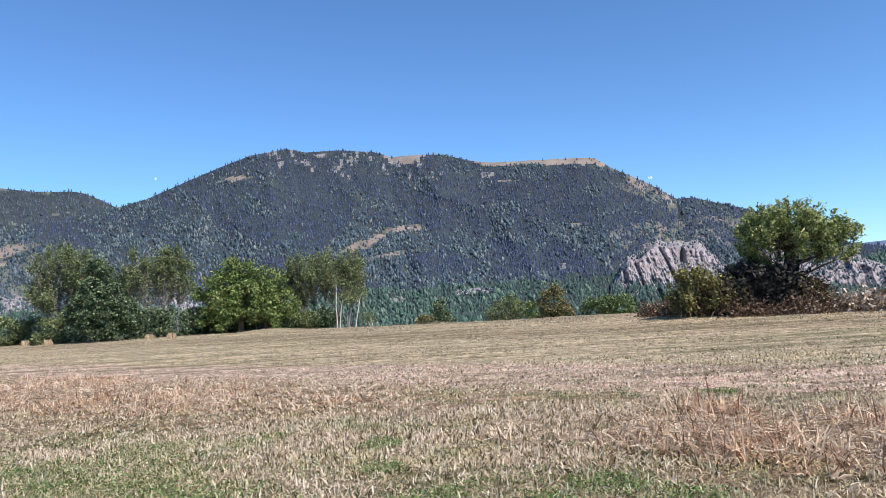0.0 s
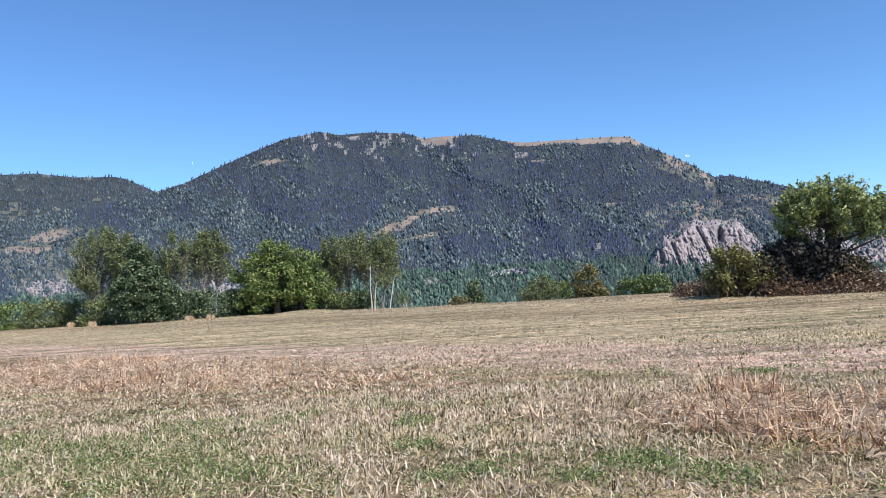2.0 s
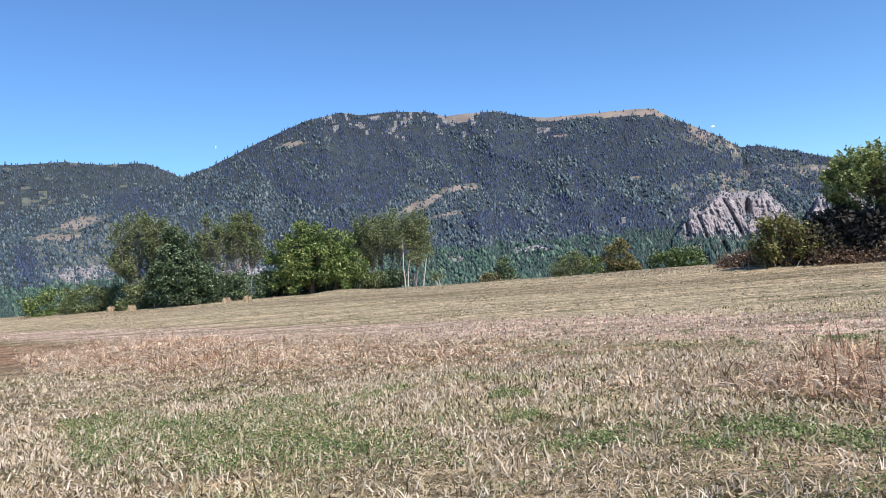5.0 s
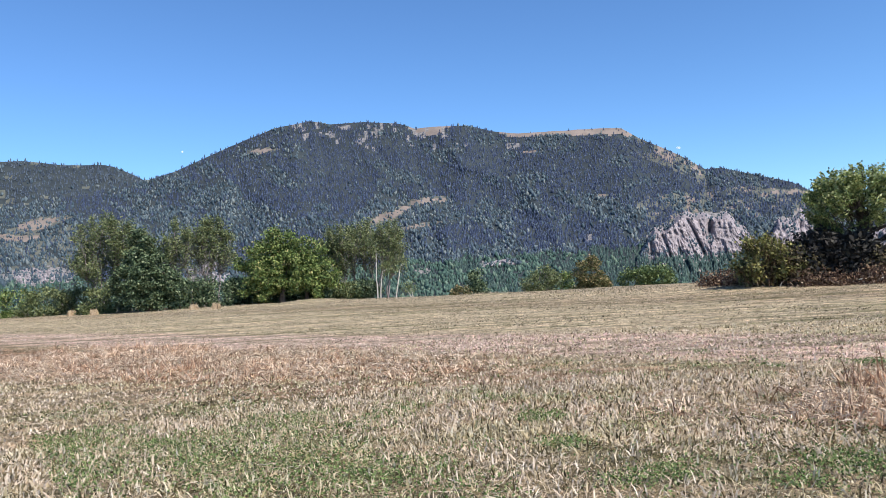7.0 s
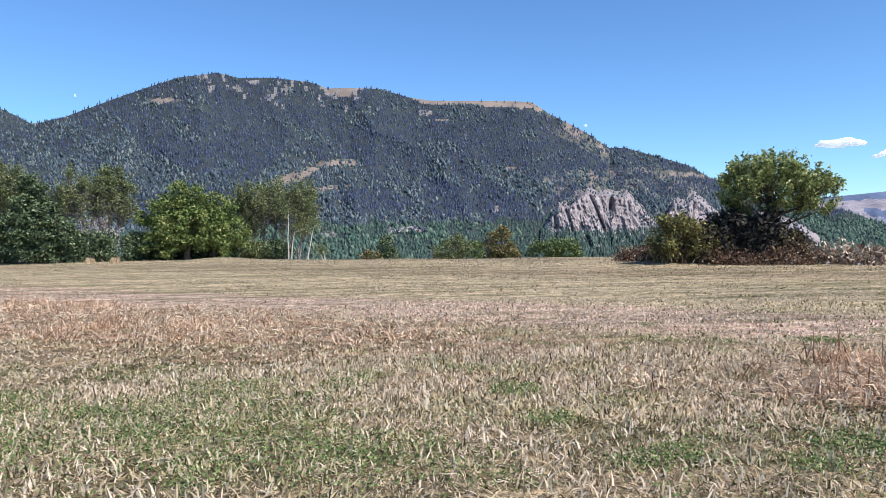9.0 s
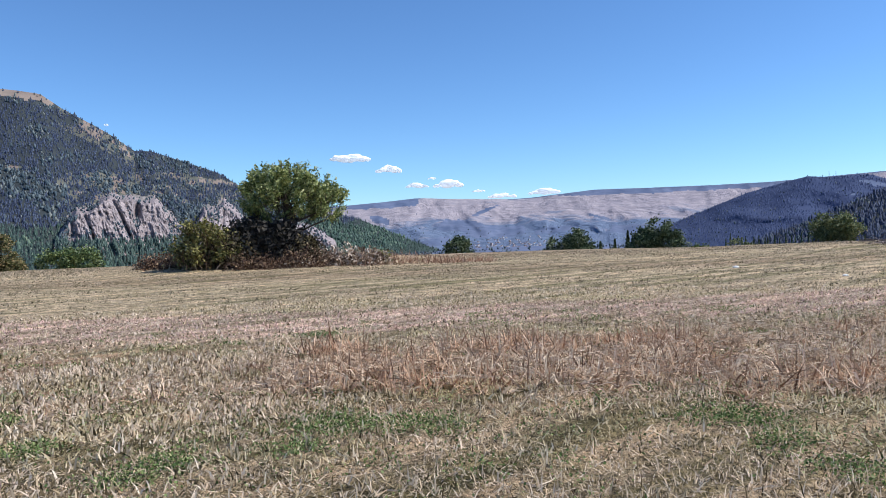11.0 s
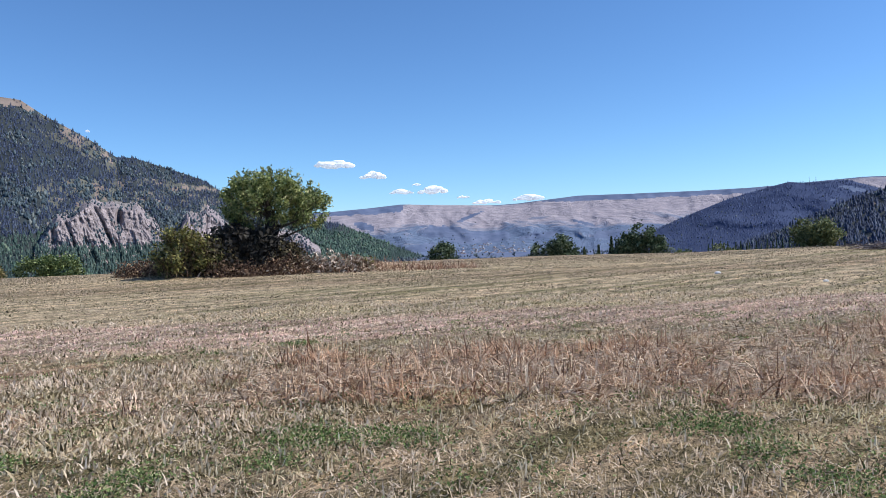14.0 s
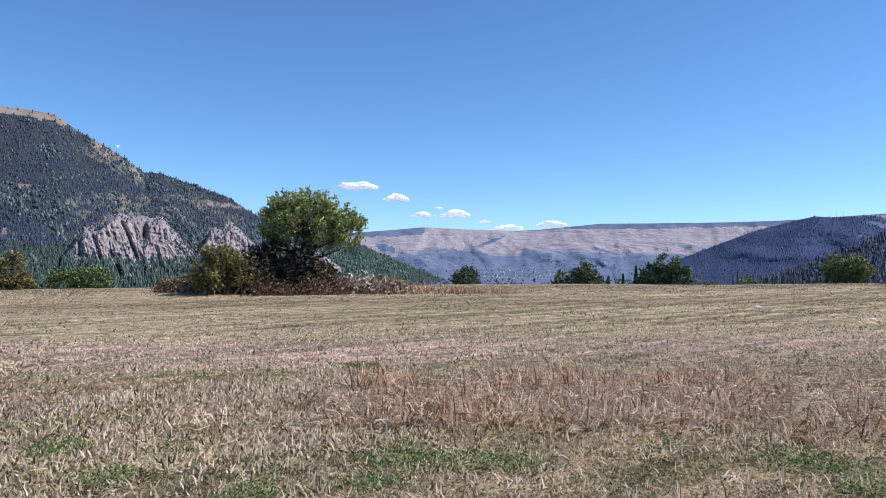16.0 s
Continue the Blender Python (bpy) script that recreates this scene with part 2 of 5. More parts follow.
dark_leaf_mat = island_mat("dark_green_leaves", [(0.0, (0.016, 0.032, 0.016)), (0.45, (0.06, 0.094, 0.046)), (0.8, (0.15, 0.195, 0.1)), (1.0, (0.28, 0.32, 0.19))], 0.65, 0.1, spec=0.2)
# ridge needles carry painted haze too, a little bluer than the mountain's
ridge_conifer_mat = island_mat("hazed_ridge_needles", [(0.0, (0.03, 0.042, 0.062)), (0.5, (0.05, 0.068, 0.098)), (1.0, (0.09, 0.115, 0.145))], 0.9)
olive_leaf_mat = island_mat("olive_poplar_leaves", [(0.0, (0.05, 0.07, 0.028)), (0.5, (0.13, 0.16, 0.066)), (1.0, (0.28, 0.3, 0.14))], 0.6, 0.2)
bush_leaf_mat = island_mat("green_bush_leaves", [(0.0, (0.035, 0.065, 0.02)), (0.5, (0.1, 0.15, 0.05)), (1.0, (0.23, 0.28, 0.11))], 0.5, 0.2, spec=0.4)
rust_leaf_mat = island_mat("rusting_leaves", [(0.0, (0.05, 0.055, 0.02)), (0.45, (0.13, 0.135, 0.05)), (0.8, (0.26, 0.21, 0.1)), (1.0, (0.42, 0.3, 0.16))], 0.6, 0.2)
yellow_leaf_mat = island_mat("yellowing_leaves", [(0.0, (0.05, 0.055, 0.02)), (0.5, (0.16, 0.16, 0.052)), (1.0, (0.4, 0.36, 0.13))], 0.6, 0.25)
# dark twigs taken to near-black: the crown's shade is put into their colour
shade_twig_mat = island_mat("shade_dark_shrub_twigs", [(0.0, (0.014, 0.013, 0.012)), (0.7, (0.04, 0.036, 0.032)), (1.0, (0.085, 0.078, 0.06))], 0.9)
bramble_mat = island_mat("dry_bramble", [(0.0, (0.048, 0.028, 0.022)), (0.5, (0.135, 0.081, 0.056)), (0.85, (0.256, 0.164, 0.102)), (1.0, (0.477, 0.358, 0.238))], 0.85, 0.1)
twig_mat = island_mat("bare_twigs", [(0.0, (0.1, 0.084, 0.082)), (0.6, (0.26, 0.22, 0.215)), (1.0, (0.5, 0.45, 0.44))], 0.9)
stalk_mat = island_mat("dry_stalks", [(0.0, (0.2, 0.135, 0.09)), (0.5, (0.43, 0.33, 0.23)), (1.0, (0.74, 0.62, 0.48))], 0.8, 0.15)
stone_mat = plain_mat("field_stone", (0.188, 0.173, 0.158), (0.375, 0.352, 0.323), 5, 0.9, 0.6, 0.03)
hay_mat = island_mat("bundled_straw", [(0.0, (0.2, 0.13, 0.08)), (0.5, (0.45, 0.33, 0.21)), (1.0, (0.78, 0.64, 0.45))], 0.8, 0.1)
cloud_mat = island_mat("cloud", [(0.0, (0.92, 0.92, 0.92)), (1.0, (0.96, 0.96, 0.96))], 1.0, 0.5)
# faint bluish glow added to whiten the clouds' grey undersides
cloud_bsdf = cloud_mat.node_tree.nodes["Principled BSDF"]
cloud_bsdf.inputs["Emission Color"].default_value = (0.82, 0.91, 1, 1)
cloud_bsdf.inputs["Emission Strength"].default_value = 0.3
plastic_mat = plain_mat("white_plastic", (0.82, 0.82, 0.8), (0.92, 0.92, 0.9), 20, 0.6, 0.2, 0.005)
mast_mat = plain_mat("grey_metal", (0.2, 0.21, 0.22), (0.3, 0.31, 0.32), 2.0, 0.5, 0.1, 0.01)
plaster_mat = plain_mat("house_plaster", (0.5, 0.5, 0.52), (0.75, 0.75, 0.77), 0.2, 0.9, 0.1, 0.1)
roof_mat = plain_mat("house_roof", (0.2, 0.11, 0.09), (0.3, 0.2, 0.17), 0.3, 0.9, 0.1, 0.1)


# ---- mesh helpers ----
def mesh_from(name, verts, faces, mats, indices=None, smooth=False):
    """verts (n,3), faces (m,k) of one size k."""
    verts = np.asarray(verts, dtype=np.float32)
    faces = np.asarray(faces, dtype=np.int32)
    me = bpy.data.meshes.new(name)
    k = faces.shape[1]
    me.vertices.add(len(verts))
    me.vertices.foreach_set("co", verts.ravel())
    me.loops.add(faces.size)
    me.loops.foreach_set("vertex_index", faces.ravel())
    me.polygons.add(len(faces))
    me.polygons.foreach_set("loop_start", np.arange(0, faces.size, k, dtype=np.int32))
    me.polygons.foreach_set("loop_total", np.full(len(faces), k, dtype=np.int32))
    for m in (mats if isinstance(mats, (list, tuple)) else [mats]):
        me.materials.append(m)
    if indices is not None:
        me.polygons.foreach_set("material_index", np.asarray(indices, dtype=np.int32))
    if smooth:
        me.polygons.foreach_set("use_smooth", np.ones(len(faces), dtype=bool))
    me.update(calc_edges=True)
    return me


def part(name, me, parent, label=""):
    ob = new(name, me)
    ob.parent = parent
    return tagged(ob, label)


def lattice(ix, iy, seed):
    h = (ix.astype(np.int64) * 374761393 + iy.astype(np.int64) * 668265263 + seed * 974634777) & 0xFFFFFFFF
    h = ((h ^ (h >> 13)) * 1274126177) & 0xFFFFFFFF
    return ((h ^ (h >> 16)) & 0xFFFF) / 65535.0


def vnoise(x, y, seed=0):
    x, y = np.asarray(x, float), np.asarray(y, float)
    ix, iy = np.floor(x), np.floor(y)
    fx, fy = x - ix, y - iy
    fx, fy = fx * fx * (3 - 2 * fx), fy * fy * (3 - 2 * fy)
    a, b = lattice(ix, iy, seed), lattice(ix + 1, iy, seed)
    c, d = lattice(ix, iy + 1, seed), lattice(ix + 1, iy + 1, seed)
    return (a * (1 - fx) + b * fx) * (1 - fy) + (c * (1 - fx) + d * fx) * fy


def fbm(x, y, octaves=4, seed=0):
    total, amp, norm = 0.0, 1.0, 0.0
    for o in range(octaves):
        total = total + amp * vnoise(np.asarray(x) * 2 ** o, np.asarray(y) * 2 ** o, seed + o)
        norm += amp
        amp *= 0.5
    return total / norm


def ridged(x, y, octaves=4, seed=0):
    total, amp, norm = 0.0, 1.0, 0.0
    for o in range(octaves):
        total = total + amp * (1 - np.abs(2 * vnoise(np.asarray(x) * 2 ** o, np.asarray(y) * 2 ** o, seed + o) - 1))
        norm += amp
        amp *= 0.5
    return total / norm


def grid_faces(rows, cols):
    i = np.arange(rows - 1)[:, None] * cols + np.arange(cols - 1)[None, :]
    return np.stack([i, i + 1, i + 1 + cols, i + cols], -1).reshape(-1, 4)


def polar(az, r):
    a = np.radians(az)
    return r * np.sin(a), r * np.cos(a)


# ---- ground: a field with a brow, falling away to the valley floor ----
BROW = np.array([(-180, 60), (-60, 95), (-31, 82), (-24, 66), (-14, 56), (-5, 47), (5, 42), (16, 41), (36, 41), (60, 44), (70, 52), (78, 62), (95, 75), (180, 60)], float)


def ground_z(x, y):
    r = np.hypot(x, y)
    az = np.degrees(np.arctan2(x, y))
    brow = np.interp(az, BROW[:, 0], BROW[:, 1])
    d = np.maximum(r - brow, 0)
    fall = np.where(d < 30, d * d * 0.0012, 1.08 + (d - 30) * 0.072)
    fall = 75 * np.tanh(fall / 75)
    lift = 0.05 * (fbm(x * 0.6, y * 0.6, 3, 5) - 0.5) + 0.22 * (fbm(x * 0.07, y * 0.07, 2, 9) - 0.5) * np.clip((r - 8) / 15, 0, 1)
    bank = 0.3 * np.exp(-(((x + 13.5) / 2.6) ** 2 + ((y - 56) / 2.0) ** 2))
    bank = bank + 0.45 * np.exp(-(((x - 14.5) / 5.0) ** 2 + ((y - 34) / 1.8) ** 2)) + 0.4 * np.exp(-(((x - 21) / 3.5) ** 2 + ((y - 31.0) / 1.5) ** 2))
    bank = bank + 0.15 * np.exp(-(((x + 0.3) / 1.2) ** 2 + ((y - 46) / 1.2) ** 2))
    return lift + bank - fall


def build_ground():
    radii = np.concatenate([np.linspace(0.0, 3, 8), np.geomspace(3.3, 120, 90), np.geomspace(125, 4900, 30)])
    az = np.linspace(-180, 180, 289)
    R, A = np.meshgrid(radii, az, indexing="ij")
    x, y = polar(A, R)
    me = mesh_from("ground", np.stack([x, y, ground_z(x, y)], -1).reshape(-1, 3), grid_faces(len(radii), len(az))[:, ::-1], [field_mat, scrub_mat],
                   (np.repeat(radii[:-1], len(az) - 1) > 210).astype(int), True)
    tagged(new("ground", me), "mown dry hay field with swaths, falling away at its brow", "ground", kind="structure")


build_ground()


# ---- mountains: slopes between a foot and a crest line of (azimuth, elevation) seen from the field ----
EYE_Z = 1.6
rng = np.random.default_rng(7)


class Slope:
    def __init__(self, crest, az0, az1, foot_r, crest_r, foot_el, relief, seed, spur=0.12, jag=0.06, skew=0.25, spurs=()):
        self.spurs = spurs
        self.crest, self.az0, self.az1 = np.array(crest, float), az0, az1
        self.foot_r, self.crest_r, self.foot_el = foot_r, crest_r, foot_el
        self.relief, self.seed, self.spur, self.jag, self.skew = relief, seed, spur, jag, skew

    def top(self, az):
        return np.interp(az, self.crest[:, 0], self.crest[:, 1]) + self.jag * (fbm(az * 1.5, az * 0 + 3.3, 4, self.seed) - 0.5)

    def point(self, az, s):
        top = self.top(az)
        el = self.foot_el + (top - self.foot_el) * s
        gully = ridged(az * self.spur + 1.3 * fbm(az * 0.22, s * 2.2, 2, self.seed + 3) + self.skew * s, s * 1.5 + az * 0.03, 3, self.seed) - 0.6
        lumps = fbm(az * self.spur * 5, s * 6, 3, self.seed + 9) - 0.5
        r = self.foot_r + (self.crest_r - self.foot_r) * s - (gully * 1.0 + lumps * 0.35) * self.relief * np.sin(np.pi * np.clip(s, 0.02, 0.98) * 0.85) ** 0.7
        for a0, e0, a1, e1, wide, push in self.spurs:
            da, de = (a1 - a0), (e1 - e0) * 2.0
            t = np.clip(((az - a0) * da + (el - e0) * 2.0 * de) / (da * da + de * de), 0, 1)
            off = np.hypot(az - a0 - t * da, (el - e0) * 2.0 - t * de) + 0.35 * wide * (fbm(az * 1.8, el * 3.0, 3, self.seed + 15) - 0.5)
            r = r - push * np.clip(1 - off / wide, 0, 1) * (0.4 + 0.6 * t)
        x, y = polar(az, r)
        return np.stack([x, y, EYE_Z + r * np.tan(np.radians(el))], -1), el

    def build(self, name, na, ns, mats, classify, label):
        az, s = np.linspace(self.az0, self.az1, na), np.linspace(0, 1, ns)
        S, A = np.meshgrid(s, az, indexing="ij")
        P, el = self.point(A, S)
        out = np.stack(polar(az, np.full(na, 1.0)), -1)
        back = []
        for step, drop in ((60, 6), (260, 60), (500, 330)):
            q = P[-1].copy()
            q[:, :2] += out * step
            q[:, 2] = np.maximum(q[:, 2] - drop, -90)
            back.append(q)
        allp = np.concatenate([P, np.stack(back)], 0)
        faces = grid_faces(ns + 3, na)[:, ::-1]
        kinds = np.zeros((ns + 2, na - 1), int)
        mid_az, mid_el = (A[:-1, :-1] + A[1:, 1:]) / 2, (el[:-1, :-1] + el[1:, 1:]) / 2
        kinds[:ns - 1] = classify(mid_az, mid_el, self.top(mid_az))[2]
        kinds[ns - 1:] = kinds[ns - 2]
        me = mesh_from(name, allp.reshape(-1, 3), faces, mats, kinds.ravel(), True)
        return tagged(new(name, me), label, "mountain", kind="structure")


def spot(az, el, ca, ce, wa, we, tilt=0.0):
    """1 at the middle of a ragged oval patch, falling to 0 and below outside it."""
    da, de = az - ca, el - ce - tilt * (az - ca)
    return 1 - np.sqrt((da / wa) ** 2 + (de / we) ** 2) + 0.9 * (fbm(az * 2.3, el * 5.0, 3, 77) - 0.5)


def main_kind(az, el, top):
    """Tree density, share of conifers, ground kind (0 forest floor, 1 dry meadow, 2 rock)."""
    n2 = fbm(az * 1.7, el * 2.6, 3, 33)
    n1 = 0.5 * fbm(az * 0.55, el * 0.9, 4, 21) + 0.5 * fbm((az * 2 - el * 1.3) * 0.11, (az * 1.3 + el * 2) * 0.42, 4, 22)
    dens = np.clip(0.78 + 0.9 * (n2 - 0.42), 0.35, 1.0)
    con = 0.5 + 8.0 * (n1 - 0.5)
    con = con + np.clip((el - 5.6) / 2.5, -0.35, 0.55) * np.where(az < 4, 1.0, 0.2)
    con = con - 0.55 * np.exp(-(((az + 20) / 9) ** 2 + ((el - 5.0) / 1.0) ** 2)) - 0.45 * np.exp(-(((az - 7) / 4.5) ** 2 + ((el - 8.0) / 1.5) ** 2))
    con = con + 0.5 * np.exp(-(((az - 19) / 5) ** 2 + ((el - 5.3) / 0.5) ** 2)) - 0.6 * np.exp(-(((az - 1.5) / 3.5) ** 2 + ((el + 0.4) / 0.9) ** 2))
    con = con - 1.2 * np.exp(-(((az + 29.5) / 6) ** 2 + ((el - 3.4) / 2.1) ** 2))
    con = con + 0.55 * np.exp(-((el - 6.3 + 0.12 * (az - 6)) / 0.45) ** 2) * np.clip((az - 2) / 3, 0, 1) - 0.7 * np.exp(-(((az - 7) / 7) ** 2 + ((el - 4.6) / 0.45) ** 2))
    con = con + 0.5 * np.exp(-(((az - 7) / 6) ** 2 + ((el - 2.7) / 0.8) ** 2)) + 0.4 * np.exp(-(((az + 13) / 8) ** 2 + ((el - 3.2) / 0.7) ** 2))
    kind = np.zeros(np.shape(az), int)

    def clear(mask, k, d):
        nonlocal dens
        kind[mask] = k
        dens = np.where(mask, dens * d, dens)
    strip = np.interp(az, [-4.2, -3.4, -1.9, -0.6, 3.0, 4.0, 8, 9, 12.9, 13.6], [0, 0.55, 0.6, 0.0, 0.0, 0.32, 0.22, 0.4, 0.5, 0.0])
    clear(el > top - strip * (0.75 + 0.6 * n2), 1, 0.05)
    clear((az > 13.6) & (az < 18.6) & (el > top - 1.35) & (n2 > 0.4), 3, 0.75)
    clear((az > 13.9) & (az < 18.2) & (el > top - 0.9) & (n2 > 0.6), 1, 0.5)
    clear((spot(az, el, -29.5, 3.3, 5.0, 2.0) > 0.1) & (n2 > 0.4), 3, 0.75)
    for ca, ce, wa, we, tilt in ((-6.0, 4.75, 1.9, 0.42, 0.3), (-3.0, 5.75, 1.6, 0.3, 0.05), (-1.7, 5.75, 0.5, 0.3, 0.0), (-3.8, 3.8, 2.1, 0.17, 0.12), (-15.4, 10.2, 1.5, 0.2, 0.07),
                                (10.8, 5.15, 0.8, 0.14, 0), (5.5, 9.0, 0.6, 0.12, 0), (-30.8, 5.2, 1.8, 0.45, 0.2), (-32.5, 4.2, 2.0, 0.3, 0.0), (23.5, 4.2, 2.2, 0.22, -0.1)):
        clear(spot(az, el, ca, ce, wa, we, tilt) > 0.0, 3, 0.45)
        clear(spot(az, el, ca, ce, wa, we, tilt) > 0.25, 1, 0.6)
    for ca, ce, wa, we in ((2.6, 0.5, 1.8, 0.22), (-3.6, 0.2, 0.7, 0.3), (-10.2, 11.3, 0.45, 0.32), (-6.6, 11.3, 0.4, 0.5), (-7.6, 10.8, 0.35, 0.28), (-9.0, 11.8, 0.5, 0.2), (-3.0, 10.9, 0.4, 0.3),
                           (4.2, 9.6, 0.6, 0.3), (9.5, 2.0, 0.3, 0.3)):
        clear(spot(az, el, ca, ce, wa, we) > 0.15, 2, 0.5)
    above = (az > 13.5) & (az < 27.5) & (el > 2.6) & (el < np.minimum(top - 0.75, 4.9))
    clear(above & (n2 > 0.42), 3, 0.9)
    clear(above & (n2 > 0.7), 1, 0.6)
    snags = fbm(az * 4.2, el * 1.5, 3, 35)
    clear((snags > 0.69) & (az < 1) & (az > -13) & (el > top - 2.2), 2, 0.6)
    for ca, ce, wa, we in ((-31.2, 1.5, 2.4, 0.7), (-20.4, 0.9, 2.2, 0.75)):
        clear(spot(az, el, ca, ce, wa, we) > 0.1, 2, 0.5)
    clear(cliff_mask(az, el) > 0, 2, 0.07)
    return dens, np.clip(con, 0.14, 0.95), kind


CLIFF_TOP = np.array([(12.6, -0.6), (13.3, 0.5), (14.0, 1.8), (14.5, 2.45), (15.3, 2.4), (16.2, 3.2), (16.7, 3.5), (17.4, 3.25), (18.4, 3.35), (18.8, 3.0), (19.7, 3.15), (20.4, 2.4), (21.1, 1.5), (21.5, 0.9), (22.0, 0.7), (22.5, 1.3), (23.1, 2.4), (24.0, 2.4),
                      (24.6, 2.9), (25.3, 2.3), (26.3, 1.2), (27.4, 0.7), (28.6, 1.15), (29.6, 1.35), (31.5, 0.5), (33, -0.6)])


def cliff_top(az):
    return np.interp(az, CLIFF_TOP[:, 0], CLIFF_TOP[:, 1], left=-3, right=-3)


def cliff_foot(az):
    return np.interp(az, [12.9, 16, 18.5, 21.5, 24, 27, 33], [0.1, -0.05, -0.15, 0.1, -0.1, -0.7, -1.2])


def cliff_mask(az, el):
    n = fbm(az * 1.6, el * 1.6, 3, 55) - 0.5
    return np.minimum(cliff_top(az) + 0.5 * n - el, el - cliff_foot(az) + 0.4 * n)


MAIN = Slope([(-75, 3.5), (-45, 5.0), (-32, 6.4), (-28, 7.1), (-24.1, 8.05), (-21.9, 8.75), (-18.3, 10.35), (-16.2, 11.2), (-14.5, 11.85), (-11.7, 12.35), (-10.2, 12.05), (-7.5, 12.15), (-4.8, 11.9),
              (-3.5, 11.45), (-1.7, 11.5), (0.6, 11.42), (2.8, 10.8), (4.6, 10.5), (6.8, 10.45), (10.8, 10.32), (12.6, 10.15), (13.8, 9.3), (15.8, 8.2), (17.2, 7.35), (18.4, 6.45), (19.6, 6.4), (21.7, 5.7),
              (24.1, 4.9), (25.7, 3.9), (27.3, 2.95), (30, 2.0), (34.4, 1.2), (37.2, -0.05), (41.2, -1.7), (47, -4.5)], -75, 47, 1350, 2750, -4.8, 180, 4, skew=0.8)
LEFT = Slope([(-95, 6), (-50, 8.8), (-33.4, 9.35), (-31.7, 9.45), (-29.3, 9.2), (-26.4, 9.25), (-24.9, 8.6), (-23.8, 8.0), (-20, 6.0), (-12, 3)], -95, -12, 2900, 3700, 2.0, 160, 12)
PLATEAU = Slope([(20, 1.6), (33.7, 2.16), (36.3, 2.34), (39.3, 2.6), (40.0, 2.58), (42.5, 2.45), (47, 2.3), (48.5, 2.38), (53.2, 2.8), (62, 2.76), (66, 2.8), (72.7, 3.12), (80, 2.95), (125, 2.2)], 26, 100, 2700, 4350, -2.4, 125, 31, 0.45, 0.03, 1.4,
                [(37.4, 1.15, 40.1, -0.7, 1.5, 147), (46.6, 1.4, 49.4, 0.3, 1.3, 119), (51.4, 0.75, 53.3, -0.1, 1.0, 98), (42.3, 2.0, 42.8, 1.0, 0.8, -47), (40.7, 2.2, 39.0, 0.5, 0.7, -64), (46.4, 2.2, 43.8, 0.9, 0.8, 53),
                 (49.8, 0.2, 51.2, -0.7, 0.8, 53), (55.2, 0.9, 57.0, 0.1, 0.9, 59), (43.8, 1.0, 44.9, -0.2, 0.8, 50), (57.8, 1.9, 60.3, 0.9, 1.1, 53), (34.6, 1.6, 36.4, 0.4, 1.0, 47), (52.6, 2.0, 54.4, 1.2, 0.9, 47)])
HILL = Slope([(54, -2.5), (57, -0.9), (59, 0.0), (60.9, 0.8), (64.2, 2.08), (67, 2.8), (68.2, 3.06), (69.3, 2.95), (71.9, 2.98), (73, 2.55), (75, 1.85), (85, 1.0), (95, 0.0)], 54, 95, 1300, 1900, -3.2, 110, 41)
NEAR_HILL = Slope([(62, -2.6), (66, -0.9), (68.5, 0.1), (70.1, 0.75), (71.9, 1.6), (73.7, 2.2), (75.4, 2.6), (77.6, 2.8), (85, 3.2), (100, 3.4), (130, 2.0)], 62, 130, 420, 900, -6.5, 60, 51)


def forest_kind(az, el, top):
    n1, n2 = fbm(az * 0.9, el * 1.5, 4, 61), fbm(az * 2.2, el * 4, 3, 63)
    kind = np.where((n2 > 0.66) & (n1 < 0.5), 1, 0)
    return np.where(kind == 1, 0.15, 0.95), np.clip(0.92 + 1.2 * (n1 - 0.5), 0.45, 0.99), kind


def hill_kind(az, el, top):
    d, c, k = forest_kind(az, el, top)
    # sunlit patches are laid on as bare, lighter scrub colour
    lit = (spot(az, el, 72.2, 2.35, 0.9, 0.16, -0.3) > 0.1) | (spot(az, el, 70.9, 1.6, 0.4, 0.1) > 0.15)
    k = np.where(lit, 1, 0)
    return np.where(lit, 0.1, d), np.maximum(c, 0.94), k


def plateau_kind(az, el, top):
    low = np.clip((0.6 - el) / 1.6, 0, 1)
    # scarp and gully shading is laid on as hazed scrub colour
    scarp = np.interp(az, [33, 39.3, 39.6, 50, 53, 66, 70], [0.3, 0.62, 0.0, 0.05, 0.42, 0.34, 0.05]) * (0.7 + 0.6 * fbm(az * 1.5, el * 0, 3, 73))
    k = np.where(el > top - scarp, 1, 0)
    for ca, ce, wa, we, tilt in ((42.6, 0.3, 2.0, 0.6, -0.1), (45.6, -0.2, 2.6, 0.5, 0.0), (40.9, -0.9, 1.6, 0.35, 0.1), (36.4, 1.0, 0.8, 0.35, -0.3), (38.6, 2.2, 1.0, 0.25, 0.1), (55.6, -0.3, 1.6, 0.4, 0.0), (50.2, -0.2, 1.6, 0.28, 0.1),
                                 (44.6, 1.4, 1.1, 0.14, 0.4), (53.5, 0.7, 1.0, 0.12, -0.3), (58.2, 0.0, 1.2, 0.3, 0.2)):
        k = np.where(spot(az, el, ca, ce, wa, we, tilt) > 0.08, 1, k)
    return 0.003 + low * 0.3, 0.04 + 0 * az, k



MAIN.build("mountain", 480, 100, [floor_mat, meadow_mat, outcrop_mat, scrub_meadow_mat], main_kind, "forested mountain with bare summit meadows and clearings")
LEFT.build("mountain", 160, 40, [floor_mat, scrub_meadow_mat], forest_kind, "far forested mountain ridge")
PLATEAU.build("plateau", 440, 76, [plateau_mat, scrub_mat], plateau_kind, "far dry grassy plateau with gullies")
